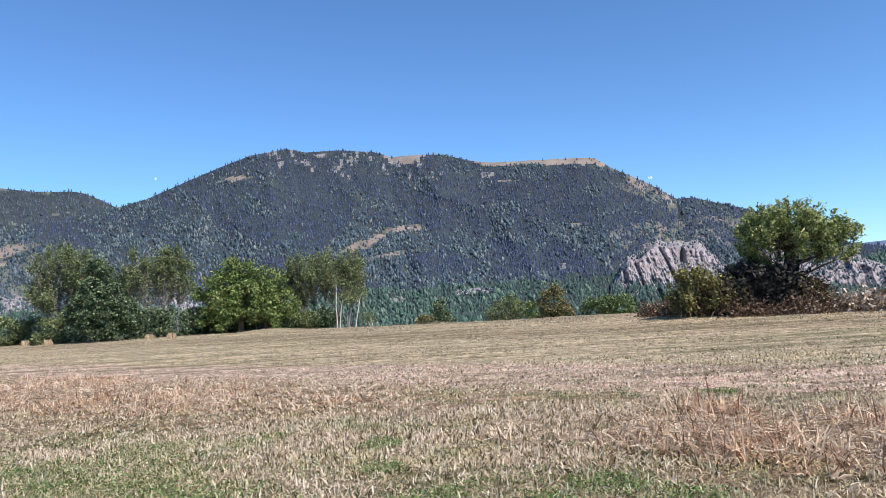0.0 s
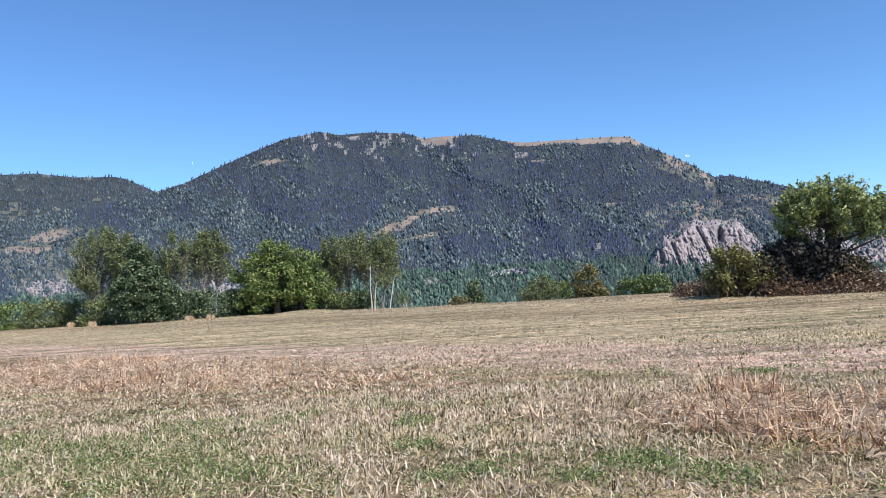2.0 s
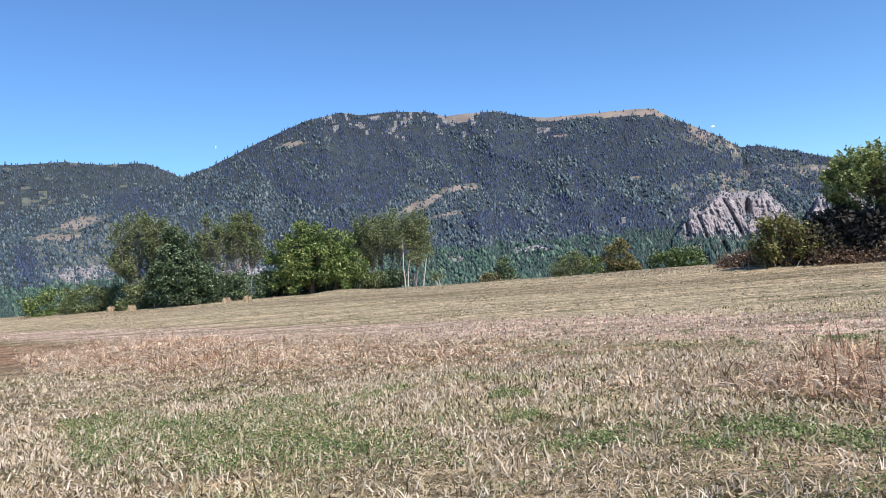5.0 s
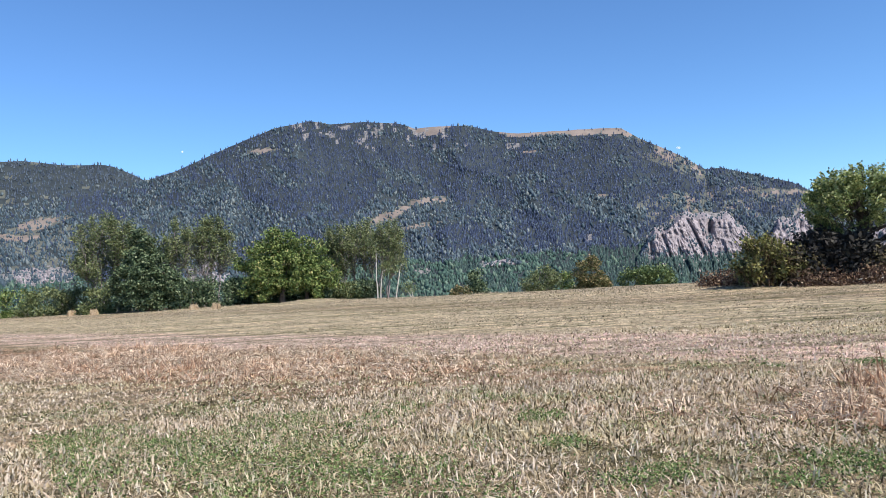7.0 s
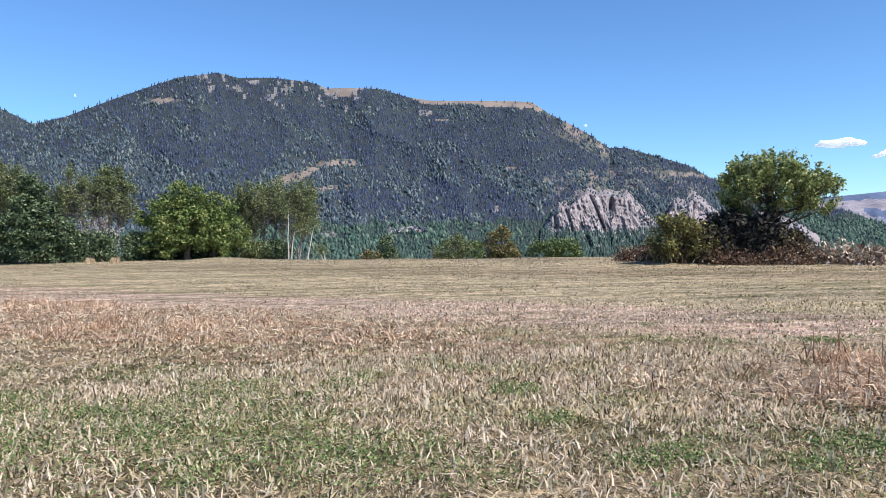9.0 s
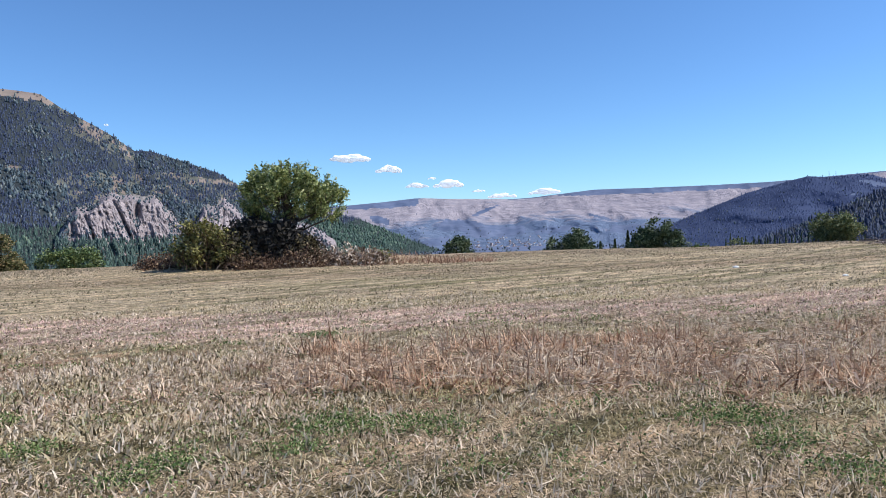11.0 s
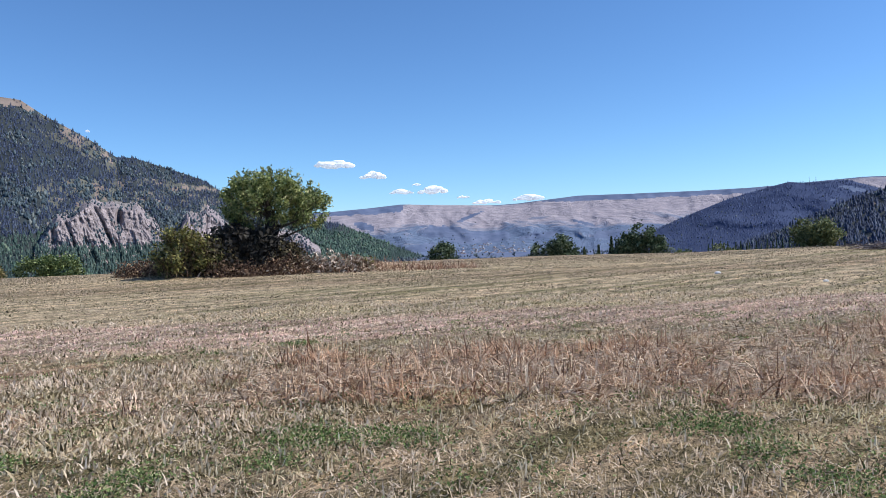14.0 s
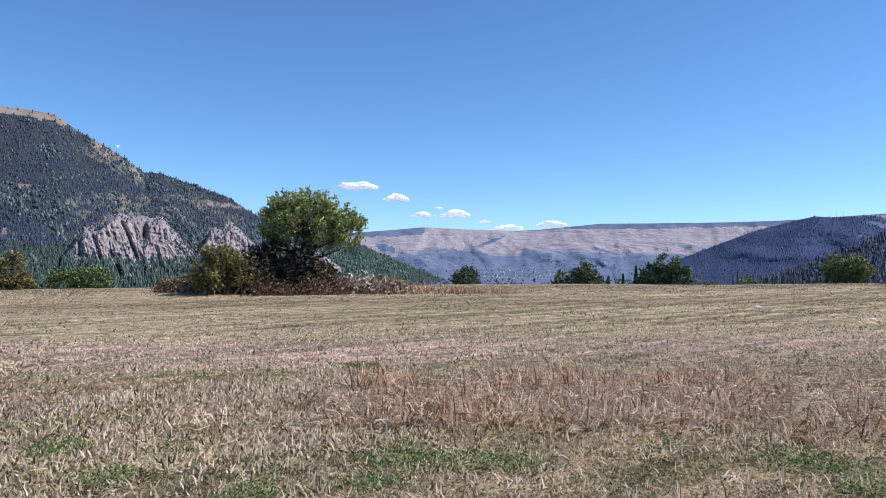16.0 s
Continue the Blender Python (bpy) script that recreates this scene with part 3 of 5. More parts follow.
HILL.build("hill", 160, 50, [hill_floor_mat, scrub_mat], hill_kind, "dark spruce-covered hill with bare patches coloured as sunlit")
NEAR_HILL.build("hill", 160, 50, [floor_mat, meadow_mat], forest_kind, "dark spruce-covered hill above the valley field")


def cliff():
    na, ns = 480, 92
    az, s = np.linspace(13.0, 32.9, na), np.linspace(0, 1, ns)
    S, A = np.meshgrid(s, az, indexing="ij")
    top, foot = cliff_top(A) + 0.95 * (fbm(A * 2.6, A * 0, 5, 81) - 0.5), cliff_foot(A) - 1.3
    el = foot + (np.maximum(top, foot + 0.02) - foot) * S
    tops = MAIN.top(A)
    sl, _ = MAIN.point(A, (el - MAIN.foot_el) / (tops - MAIN.foot_el))
    sf, _ = MAIN.point(A, (foot - MAIN.foot_el) / (tops - MAIN.foot_el))
    r_slope, r_foot = np.hypot(sl[..., 0], sl[..., 1]), np.hypot(sf[..., 0], sf[..., 1])
    base = np.minimum(r_foot + 0.3 * (r_slope - r_foot), r_slope - 12)
    # flutes fan out downwards from the crest of each buttress
    fan = np.interp(A, [13, 15, 17, 18.3, 18.9, 20.5, 22, 24, 26, 33], [-0.25, 0.1, 0.38, 0.25, 0.1, 0.5, 0.2, -0.1, 0.15, 0.3])
    lean = A + fan * (el - 1.0) + 0.22 * (fbm(A * 1.3, el * 1.6, 3, 84) - 0.5)

    def flute(f, g, seed):
        return np.abs(2 * vnoise(lean * f, el * g, seed) - 1)
    ribs = flute(1.0, 0.25, 85) * 24 + flute(2.6, 0.5, 86) * 16 + flute(6.0, 1.1, 88) * 9 + flute(13.0, 2.6, 90) * 5
    ledges = 7 * np.abs(2 * vnoise(A * 0.9, el * 3.2 + 0.4 * A, 92) - 1) + (fbm(A * 7, el * 6, 3, 87) - 0.5) * 9
    cleft = np.exp(-((A - 18.43 - 0.04 * (el - 2)) / 0.2) ** 2) * np.clip((el - 1.0) / 0.8, 0, 1)
    gully = 0.7 * np.exp(-((A - 17.55 + 0.42 * (el - 1.2)) / 0.15) ** 2) * np.clip((el + 0.6) / 1, 0, 1) + 0.5 * np.exp(-((A - 15.3 + 0.3 * (el - 1.0)) / 0.12) ** 2)
    gully = gully + 0.5 * np.exp(-((A - 21.3 - 0.2 * el) / 0.3) ** 2) + 0.4 * np.exp(-((A - 24.3 - 0.1 * el) / 0.12) ** 2)
    r = base + ribs + ledges + 58 * cleft + 46 * gully - 14 + rng.uniform(-2, 2, A.shape)
    taper = np.clip((cliff_top(A) - el) / 0.5, 0, 1)
    r = r_slope - 3 - (r_slope - r - 3) * taper * taper * (3 - 2 * taper)
    r = np.where(S > 0.985, r_slope + 15, r)
    x, y = polar(A, r)
    me = mesh_from("cliff", np.stack([x, y, EYE_Z + r * np.tan(np.radians(el))], -1).reshape(-1, 3), grid_faces(ns, na)[:, ::-1], [rock_mat])
    tagged(new("cliff", me), "fluted grey-pink rock cliff with dark clefts", "cliff", kind="structure")
    k = rng.integers(2, na - 2, 1900)
    fit = np.abs(el[:, k] - (cliff_foot(A[:, k]) + rng.uniform(-1.4, 0.12, len(k))[None, :]))
    row = fit.argmin(0)
    C = np.stack([x, y, EYE_Z + r * np.tan(np.radians(el))], -1)
    Q = C[row, k] * np.array([0.975, 0.975, 1.0]) - np.array([0, 0, 5.0])
    v, f = conifer_shape(len(Q))
    faces = f[None] + (np.arange(len(Q)) * v.shape[1])[:, None, None]
    tagged(new("foot_spruces", mesh_from("foot_spruces", (v * rng.uniform(9, 17, (len(Q), 1, 1)) + Q[:, None, :]).reshape(-1, 3), faces.reshape(-1, 3), foot_mat)), "dark spruces crowding the foot of the cliff", "trees", kind="stuff")
    shrubs = rng.random((2600, 2))
    a, t = 13.2 + 19 * shrubs[:, 0], shrubs[:, 1]
    ii, kk = np.clip((t * (ns - 1)).astype(int), 3, ns - 4), ((a - 13.0) / 19.9 * (na - 1)).astype(int)
    high = top[ii, kk] - el[ii, kk] < 0.45
    good = high | (fbm(a * 1.5, t * 4, 3, 89) > 0.6) | (a < 14.0) | ((a > 20.6) & (a < 22.8)) | ((a > 25.8) & (shrubs[:, 0] * 997 % 1 < 0.6))
    P = np.stack([x, y, EYE_Z + r * np.tan(np.radians(el))], -1)[ii[good], kk[good]]
    v, f = broad_shape(len(P))
    h = rng.uniform(4, 8, (len(P), 1, 1))
    verts = v * h + P[:, None, :]
    faces = f[None] + (np.arange(len(P)) * v.shape[1])[:, None, None]
    tagged(new("cliff_scrub", mesh_from("cliff_scrub", verts.reshape(-1, 3), faces.reshape(-1, 3), broad_mat)), "green scrub growing on the cliff ledges", "scrub", kind="stuff")



# ---- forests of small trees on the slopes ----
def conifer_shape(n, sides=3):
    """n little spruces of unit height: a wide skirt with a narrow cone above."""
    ang = np.arange(sides) / sides * 2 * np.pi
    jit = rng.uniform(0.75, 1.25, (n, sides))
    rot = rng.uniform(0, 6.28, (n, 1))
    low = np.stack([np.cos(ang + rot) * 0.25 * jit, np.sin(ang + rot) * 0.25 * jit, np.broadcast_to(0.02 + 0.08 * rng.random((n, sides)), (n, sides))], -1)
    mid = np.stack([np.cos(ang + rot + 0.6) * 0.17 * jit, np.sin(ang + rot + 0.6) * 0.17 * jit, np.broadcast_to(0.42 + 0.08 * rng.random((n, sides)), (n, sides))], -1)
    tip1 = np.broadcast_to(np.array([0, 0, 0.68]), (n, 1, 3))
    tip2 = np.broadcast_to(np.array([0, 0, 1.0]), (n, 1, 3))
    v = np.concatenate([low, mid, tip1, tip2], 1)
    i = np.arange(sides)
    f = np.concatenate([np.stack([i, (i + 1) % sides, np.full(sides, 2 * sides)], -1), np.stack([sides + i, sides + (i + 1) % sides, np.full(sides, 2 * sides + 1)], -1)])
    return v, f


def broad_shape(n):
    """n ragged leafy crowns of about unit height, nine faces each."""
    ring = np.arange(3) / 3 * 2 * np.pi
    v = np.concatenate([np.stack([np.cos(ring) * 0.8, np.sin(ring) * 0.8, np.full(3, -0.75)], -1), np.stack([np.cos(ring + 1.05) * 0.9, np.sin(ring + 1.05) * 0.9, np.full(3, 0.3)], -1), np.array([[0, 0, 1.25]])])
    i = np.arange(3)
    k = (i + 1) % 3
    f = np.concatenate([np.stack([i, k, 3 + i], -1), np.stack([k, 3 + k, 3 + i], -1), np.stack([3 + i, 3 + k, np.full(3, 6)], -1)])
    turn = rng.uniform(0, 6.28, (n, 1))
    base = v[None] * rng.uniform(0.55, 1.45, (n, len(v), 1)) * np.array([0.4, 0.4, 0.55])
    x = base[..., 0] * np.cos(turn) - base[..., 1] * np.sin(turn) + 0.12 * rng.normal(size=(n, len(v)))
    y = base[..., 0] * np.sin(turn) + base[..., 1] * np.cos(turn)
    return np.stack([x, y, base[..., 2] + 0.42], -1), f


def scatter(name, slope, kinds, count, sizes, label, near_el=-90, needles=None):
    az = rng.uniform(slope.az0, slope.az1, count)
    s = rng.uniform(0.03, 1.0, count)
    P, el = slope.point(az, s)
    dens, con, _ = kinds(az, el, slope.top(az))
    keep = (rng.random(count) < dens) & (el > near_el)
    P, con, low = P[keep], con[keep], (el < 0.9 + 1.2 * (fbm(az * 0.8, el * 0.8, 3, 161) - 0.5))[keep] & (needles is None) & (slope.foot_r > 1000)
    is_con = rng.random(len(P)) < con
    # low trees take the greener, less hazed copies
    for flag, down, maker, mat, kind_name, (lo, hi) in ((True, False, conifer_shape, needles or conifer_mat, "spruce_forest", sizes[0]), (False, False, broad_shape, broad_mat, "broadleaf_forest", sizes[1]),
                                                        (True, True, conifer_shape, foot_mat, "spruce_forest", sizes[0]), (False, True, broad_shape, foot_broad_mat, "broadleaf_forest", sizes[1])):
        Q = P[(is_con == flag) & (low == down)]
        if not len(Q):
            continue
        v, f = maker(len(Q))
        h = (lo + (hi - lo) * rng.random((len(Q), 1, 1)) ** 1.6) * (0.7 + 0.6 * rng.random((len(Q), 1, 1)))
        verts = v * h + Q[:, None, :] - np.array([0, 0, 0.6])
        faces = f[None] + (np.arange(len(Q)) * v.shape[1])[:, None, None]
        ob = new(kind_name, mesh_from(kind_name, verts.reshape(-1, 3), faces.reshape(-1, 3), mat))
        tagged(ob, label % ("dark spruces" if flag else "green broadleaf trees"), "forest", kind="stuff")


def crag(ca, ce, wa, we, seed):
    """A broken pale rock outcrop on the mountain's foot: leaning shards over a ragged dome."""
    na, ns = 130, 44
    az, s = np.linspace(ca - wa, ca + wa, na), np.linspace(0, 1, ns)
    S, A = np.meshgrid(s, az, indexing="ij")
    u = (A - ca) / wa
    high = we * (1 - u * u) * (0.55 + 0.9 * fbm(A * 1.4, A * 0, 4, seed))
    el = ce - we * 0.7 + (0.03 + high) * 1.5 * S
    tops = MAIN.top(A)
    sl, _ = MAIN.point(A, (el - MAIN.foot_el) / (tops - MAIN.foot_el))
    r_slope = np.hypot(sl[..., 0], sl[..., 1])
    lean = A + 0.35 * (el - ce)
    out = 30 * np.abs(2 * vnoise(lean * 2.2, el * 0.9, seed + 1) - 1) + 18 * np.abs(2 * vnoise(lean * 5.5, el * 2.0, seed + 2) - 1) + 10 * np.abs(2 * vnoise(lean * 12, el * 4, seed + 3) - 1)
    r = r_slope - (46 - out) * np.clip(high / we, 0, 1) * np.sin(np.pi * np.clip(S, 0.0, 1)) ** 0.5 + 4
    x, y = polar(A, r)
    P = np.stack([x, y, EYE_Z + r * np.tan(np.radians(el))], -1)
    tagged(new("crag", mesh_from("crag", P.reshape(-1, 3), grid_faces(ns, na)[:, ::-1], [crag_mat])), "broken pale pinkish rock outcrop on the wooded slope", "cliff", kind="structure")
    ii, kk = rng.integers(2, ns - 2, 420), rng.integers(2, na - 2, 420)
    ok = fbm(A[ii, kk] * 2.5, el[ii, kk] * 3, 3, seed + 5) > 0.5
    Q = P[ii[ok], kk[ok]]
    v, f = broad_shape(len(Q))
    faces = f[None] + (np.arange(len(Q)) * v.shape[1])[:, None, None]
    tagged(new("crag_scrub", mesh_from("crag_scrub", (v * rng.uniform(3, 7, (len(Q), 1, 1)) + Q[:, None, :]).reshape(-1, 3), faces.reshape(-1, 3), broad_mat)), "green scrub between the rock shards", "scrub", kind="stuff")


cliff()
crag(-31.4, 1.5, 1.9, 0.75, 201)
crag(-20.5, 1.0, 2.6, 0.95, 211)
crag(2.7, 0.45, 1.9, 0.32, 221)
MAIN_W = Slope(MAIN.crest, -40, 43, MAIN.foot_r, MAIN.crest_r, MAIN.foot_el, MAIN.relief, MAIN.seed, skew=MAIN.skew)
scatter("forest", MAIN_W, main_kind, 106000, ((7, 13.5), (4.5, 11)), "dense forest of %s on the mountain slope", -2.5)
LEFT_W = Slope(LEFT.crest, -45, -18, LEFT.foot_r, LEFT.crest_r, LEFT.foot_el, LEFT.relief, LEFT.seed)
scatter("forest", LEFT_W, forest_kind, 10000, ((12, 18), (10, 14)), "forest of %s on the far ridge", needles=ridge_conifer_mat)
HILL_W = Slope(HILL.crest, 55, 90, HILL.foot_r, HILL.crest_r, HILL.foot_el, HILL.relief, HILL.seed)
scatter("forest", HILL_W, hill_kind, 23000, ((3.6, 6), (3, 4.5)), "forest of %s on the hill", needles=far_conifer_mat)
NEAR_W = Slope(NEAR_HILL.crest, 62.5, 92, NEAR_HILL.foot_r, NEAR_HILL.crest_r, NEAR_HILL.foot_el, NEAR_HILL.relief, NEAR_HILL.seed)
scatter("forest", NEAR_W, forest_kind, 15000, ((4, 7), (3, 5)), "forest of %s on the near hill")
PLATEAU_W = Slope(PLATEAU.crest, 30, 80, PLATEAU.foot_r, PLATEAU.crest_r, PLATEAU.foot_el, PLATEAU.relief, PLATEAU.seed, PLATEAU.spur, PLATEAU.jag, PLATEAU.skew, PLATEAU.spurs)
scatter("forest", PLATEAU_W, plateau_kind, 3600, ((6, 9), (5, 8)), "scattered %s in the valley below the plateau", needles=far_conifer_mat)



def valley_floor_trees():
    """Trees and bushes on the flat valley floor."""
    n = 6000
    az, r = rng.uniform(30, 64, n), 420 + 2300 * rng.random(n) ** 0.8
    x, y = polar(az, r)
    ok = rng.random(n) < np.clip(3 * (fbm(x * 0.006, y * 0.006, 3, 131) - 0.33), 0.05, 1)
    P = np.stack([x, y, ground_z(x, y)], -1)[ok]
    is_con = rng.random(len(P)) < 0.3
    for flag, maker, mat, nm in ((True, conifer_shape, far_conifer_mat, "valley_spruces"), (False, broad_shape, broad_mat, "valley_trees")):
        Q = P[is_con == flag]
        v, f = maker(len(Q))
        h = rng.uniform(5, 11, (len(Q), 1, 1))
        faces = f[None] + (np.arange(len(Q)) * v.shape[1])[:, None, None]
        tagged(new(nm, mesh_from(nm, (v * h + Q[:, None, :]).reshape(-1, 3), faces.reshape(-1, 3), mat)), "scattered trees on the valley floor", "trees", kind="stuff")


valley_floor_trees()

# ---- village of small houses in the valley ----
def house():
    root = tagged(new("house"), "small white house with a brown roof in the valley", "house", "village houses")
    w, d, h, r = 3.6, 3.0, 4.0, 1.6
    v = [(-w, -d, 0), (w, -d, 0), (w, d, 0), (-w, d, 0), (-w, -d, h), (w, -d, h), (w, d, h), (-w, d, h)]
    part("wall", mesh_from("wall", v, [(0, 1, 5, 4), (1, 2, 6, 5), (2, 3, 7, 6), (3, 0, 4, 7), (4, 5, 6, 7)], plaster_mat), root)
    e = 0.4
    v = [(-w - e, -d - e, h - 0.3), (w + e, -d - e, h - 0.3), (w + e, d + e, h - 0.3), (-w - e, d + e, h - 0.3), (-w - e, 0, h + r), (w + e, 0, h + r)]
    part("roof", mesh_from("roof", v, [(0, 1, 5), (0, 5, 4), (2, 3, 4), (2, 4, 5), (1, 2, 5), (3, 0, 4), (0, 3, 2), (0, 2, 1)], roof_mat), root)
    return root


def village():
    first = house()
    k = 0
    while k < 250:
        az, s = float(rng.normal(46.6, 2.0)), float(abs(rng.normal(0.0, 0.1)) + 0.1)
        if not 42 < az < 54 or s > 0.5:
            continue
        p, _ = PLATEAU.point(np.array([az]), np.array([s]))
        m = Matrix.Translation(p[0] - np.array([0, 0, 0.8])) @ Matrix.Rotation(float(rng.uniform(0, 6.28)), 4, "Z")
        if k == 0:
            first.matrix_basis = m
        else:
            copy_thing(first, m)
        k += 1


village()


# ---- small fair-weather clouds ----
def cloud(az, el, width, height, seed):
    g = np.random.default_rng(seed)
    r = 4700.0
    cx, cy = polar(az, r)
    w, h = r * radians(width), r * radians(height)
    bm = bmesh.new()
    for _ in range(34):
        u = g.uniform(-1, 1)
        lift = (1 - u * u) * g.uniform(0.1, 0.8)
        size = h * (0.2 + 0.3 * (1 - abs(u))) * g.uniform(0.6, 1.1)
        m = Matrix.Translation((u * w / 2, g.uniform(-40, 40), lift * h * 0.6)) @ Matrix.Diagonal((size * 1.6, size * 0.8, size * 0.7, 1))
        bmesh.ops.create_icosphere(bm, subdivisions=2, radius=1, matrix=m)
    for v in bm.verts:
        n = noise.fractal(v.co * 0.02 + Vector((seed, 0, 0)), 1.0, 2.0, 4)
        v.co += v.normal * n * h * 0.16
    me = bpy.data.meshes.new("cloud")
    bm.to_mesh(me)
    bm.free()
    for p in me.polygons:
        p.use_smooth = True
    me.materials.append(cloud_mat)
    ob = new("cloud", me)
    ob.matrix_world = Matrix.Translation((cx, cy, EYE_Z + r * math.tan(radians(el)))) @ Matrix.Rotation(-radians(az), 4, "Z")
    tagged(ob, "small white fair-weather cloud over the plateau", "cloud", "clouds")


for i, (a, e, w, h) in enumerate(((34.2, 5.7, 2.9, 0.75), (37.2, 4.8, 1.7, 0.65), (39.4, 3.5, 1.8, 0.45), (41.9, 3.5, 2.2, 0.65), (40.6, 4.1, 0.6, 0.18), (44.3, 3.0, 0.9, 0.22), (46.1, 2.5, 2.0, 0.5), (49.4, 2.7, 2.2, 0.55), (16.7, 8.2, 0.3, 0.06), (-21.3, 10.2, 0.12, 0.04))):
    cloud(a, e, w, h, i + 1)


# ---- trees and bushes ----
def leaf_quads(centres, size, up=0.5, slim=0.55):
    n = len(centres)
    nrm = rng.normal(size=(n, 3))
    nrm /= np.linalg.norm(nrm, axis=1, keepdims=True)
    nrm[:, 2] += up
    nrm /= np.linalg.norm(nrm, axis=1, keepdims=True)
    a = np.cross(nrm, rng.normal(size=(n, 3)))
    a /= np.linalg.norm(a, axis=1, keepdims=True)
    b = np.cross(nrm, a)
    s = (size * rng.uniform(0.6, 1.3, n))[:, None]
    fold = nrm * s * 0.12
    v = np.stack([centres - a * s, centres - b * s * slim + fold, centres + a * s, centres + b * s * slim + fold], 1)
    f = np.arange(n * 4).reshape(n, 4)
    return v.reshape(-1, 3), f


def tube(points, radii, sides=6):
    pts = [Vector(p) for p in points]
    v = []
    for i, p in enumerate(pts):
        d = (pts[min(i + 1, len(pts) - 1)] - pts[max(i - 1, 0)]).normalized()
        s = d.orthogonal().normalized()
        t = d.cross(s)
        for k in range(sides):
            a = 2 * math.pi * k / sides
            v.append(p + (s * math.cos(a) + t * math.sin(a)) * radii[i])
    f = []
    for i in range(len(pts) - 1):
        for k in range(sides):
            f.append((i * sides + k, i * sides + (k + 1) % sides, (i + 1) * sides + (k + 1) % sides, (i + 1) * sides + k))
    return [tuple(q) for q in v], f


def wander(a, b, steps, sag):
    a, b = Vector(a), Vector(b)
    out = []
    for i in range(steps + 1):
        t = i / steps
        p = a.lerp(b, t)
        k = math.sin(math.pi * t) * (b - a).length * sag
        out.append(p + Vector((rng.normal() * k, rng.normal() * k, abs(rng.normal()) * k)))
    return out


def strokes(starts, ends, width):
    """Thin three-sided twigs from starts to ends."""
    n = len(starts)
    d = ends - starts
    s = np.cross(d, rng.normal(size=(n, 3)))
    s /= np.linalg.norm(s, axis=1, keepdims=True) + 1e-9
    t = np.cross(d / (np.linalg.norm(d, axis=1, keepdims=True) + 1e-9), s)
    w = (width * rng.uniform(0.6, 1.3, n))[:, None]
    mid = (starts + ends) / 2 + rng.normal(size=(n, 3)) * np.linalg.norm(d, axis=1, keepdims=True) * 0.07
    v = np.stack([starts + s * w, starts - s * w * 0.5 + t * w, mid + s * w * 0.6, mid - s * w * 0.4 + t * w * 0.6, ends, ends], 1)
    v[:, 5] += s * w * 0.2
    o = np.arange(n)[:, None] * 6
    f = np.concatenate([o + np.array([0, 1, 3, 2]), o + np.array([2, 3, 5, 4])], 0)
    return v.reshape(-1, 3), f


def clumps_in(blobs, count, shell=0.5):
    vol = np.array([b[3] * b[4] * b[5] for b in blobs])
    pick = rng.choice(len(blobs), count, p=vol / vol.sum())
    d = rng.normal(size=(count, 3))
    d /= np.linalg.norm(d, axis=1, keepdims=True)
    r = shell + (1 - shell) * rng.random(count) ** 0.6
    b = np.array(blobs)[pick]
    return b[:, :3] + d * r[:, None] * b[:, 3:]


def place(az, r, sink=0.0):
    x, y = polar(az, r)
    z = float(ground_z(np.array([x]), np.array([y]))[0])
    return Matrix.Translation((x, y, z - sink)) @ Matrix.Rotation(-radians(az), 4, "Z"), z


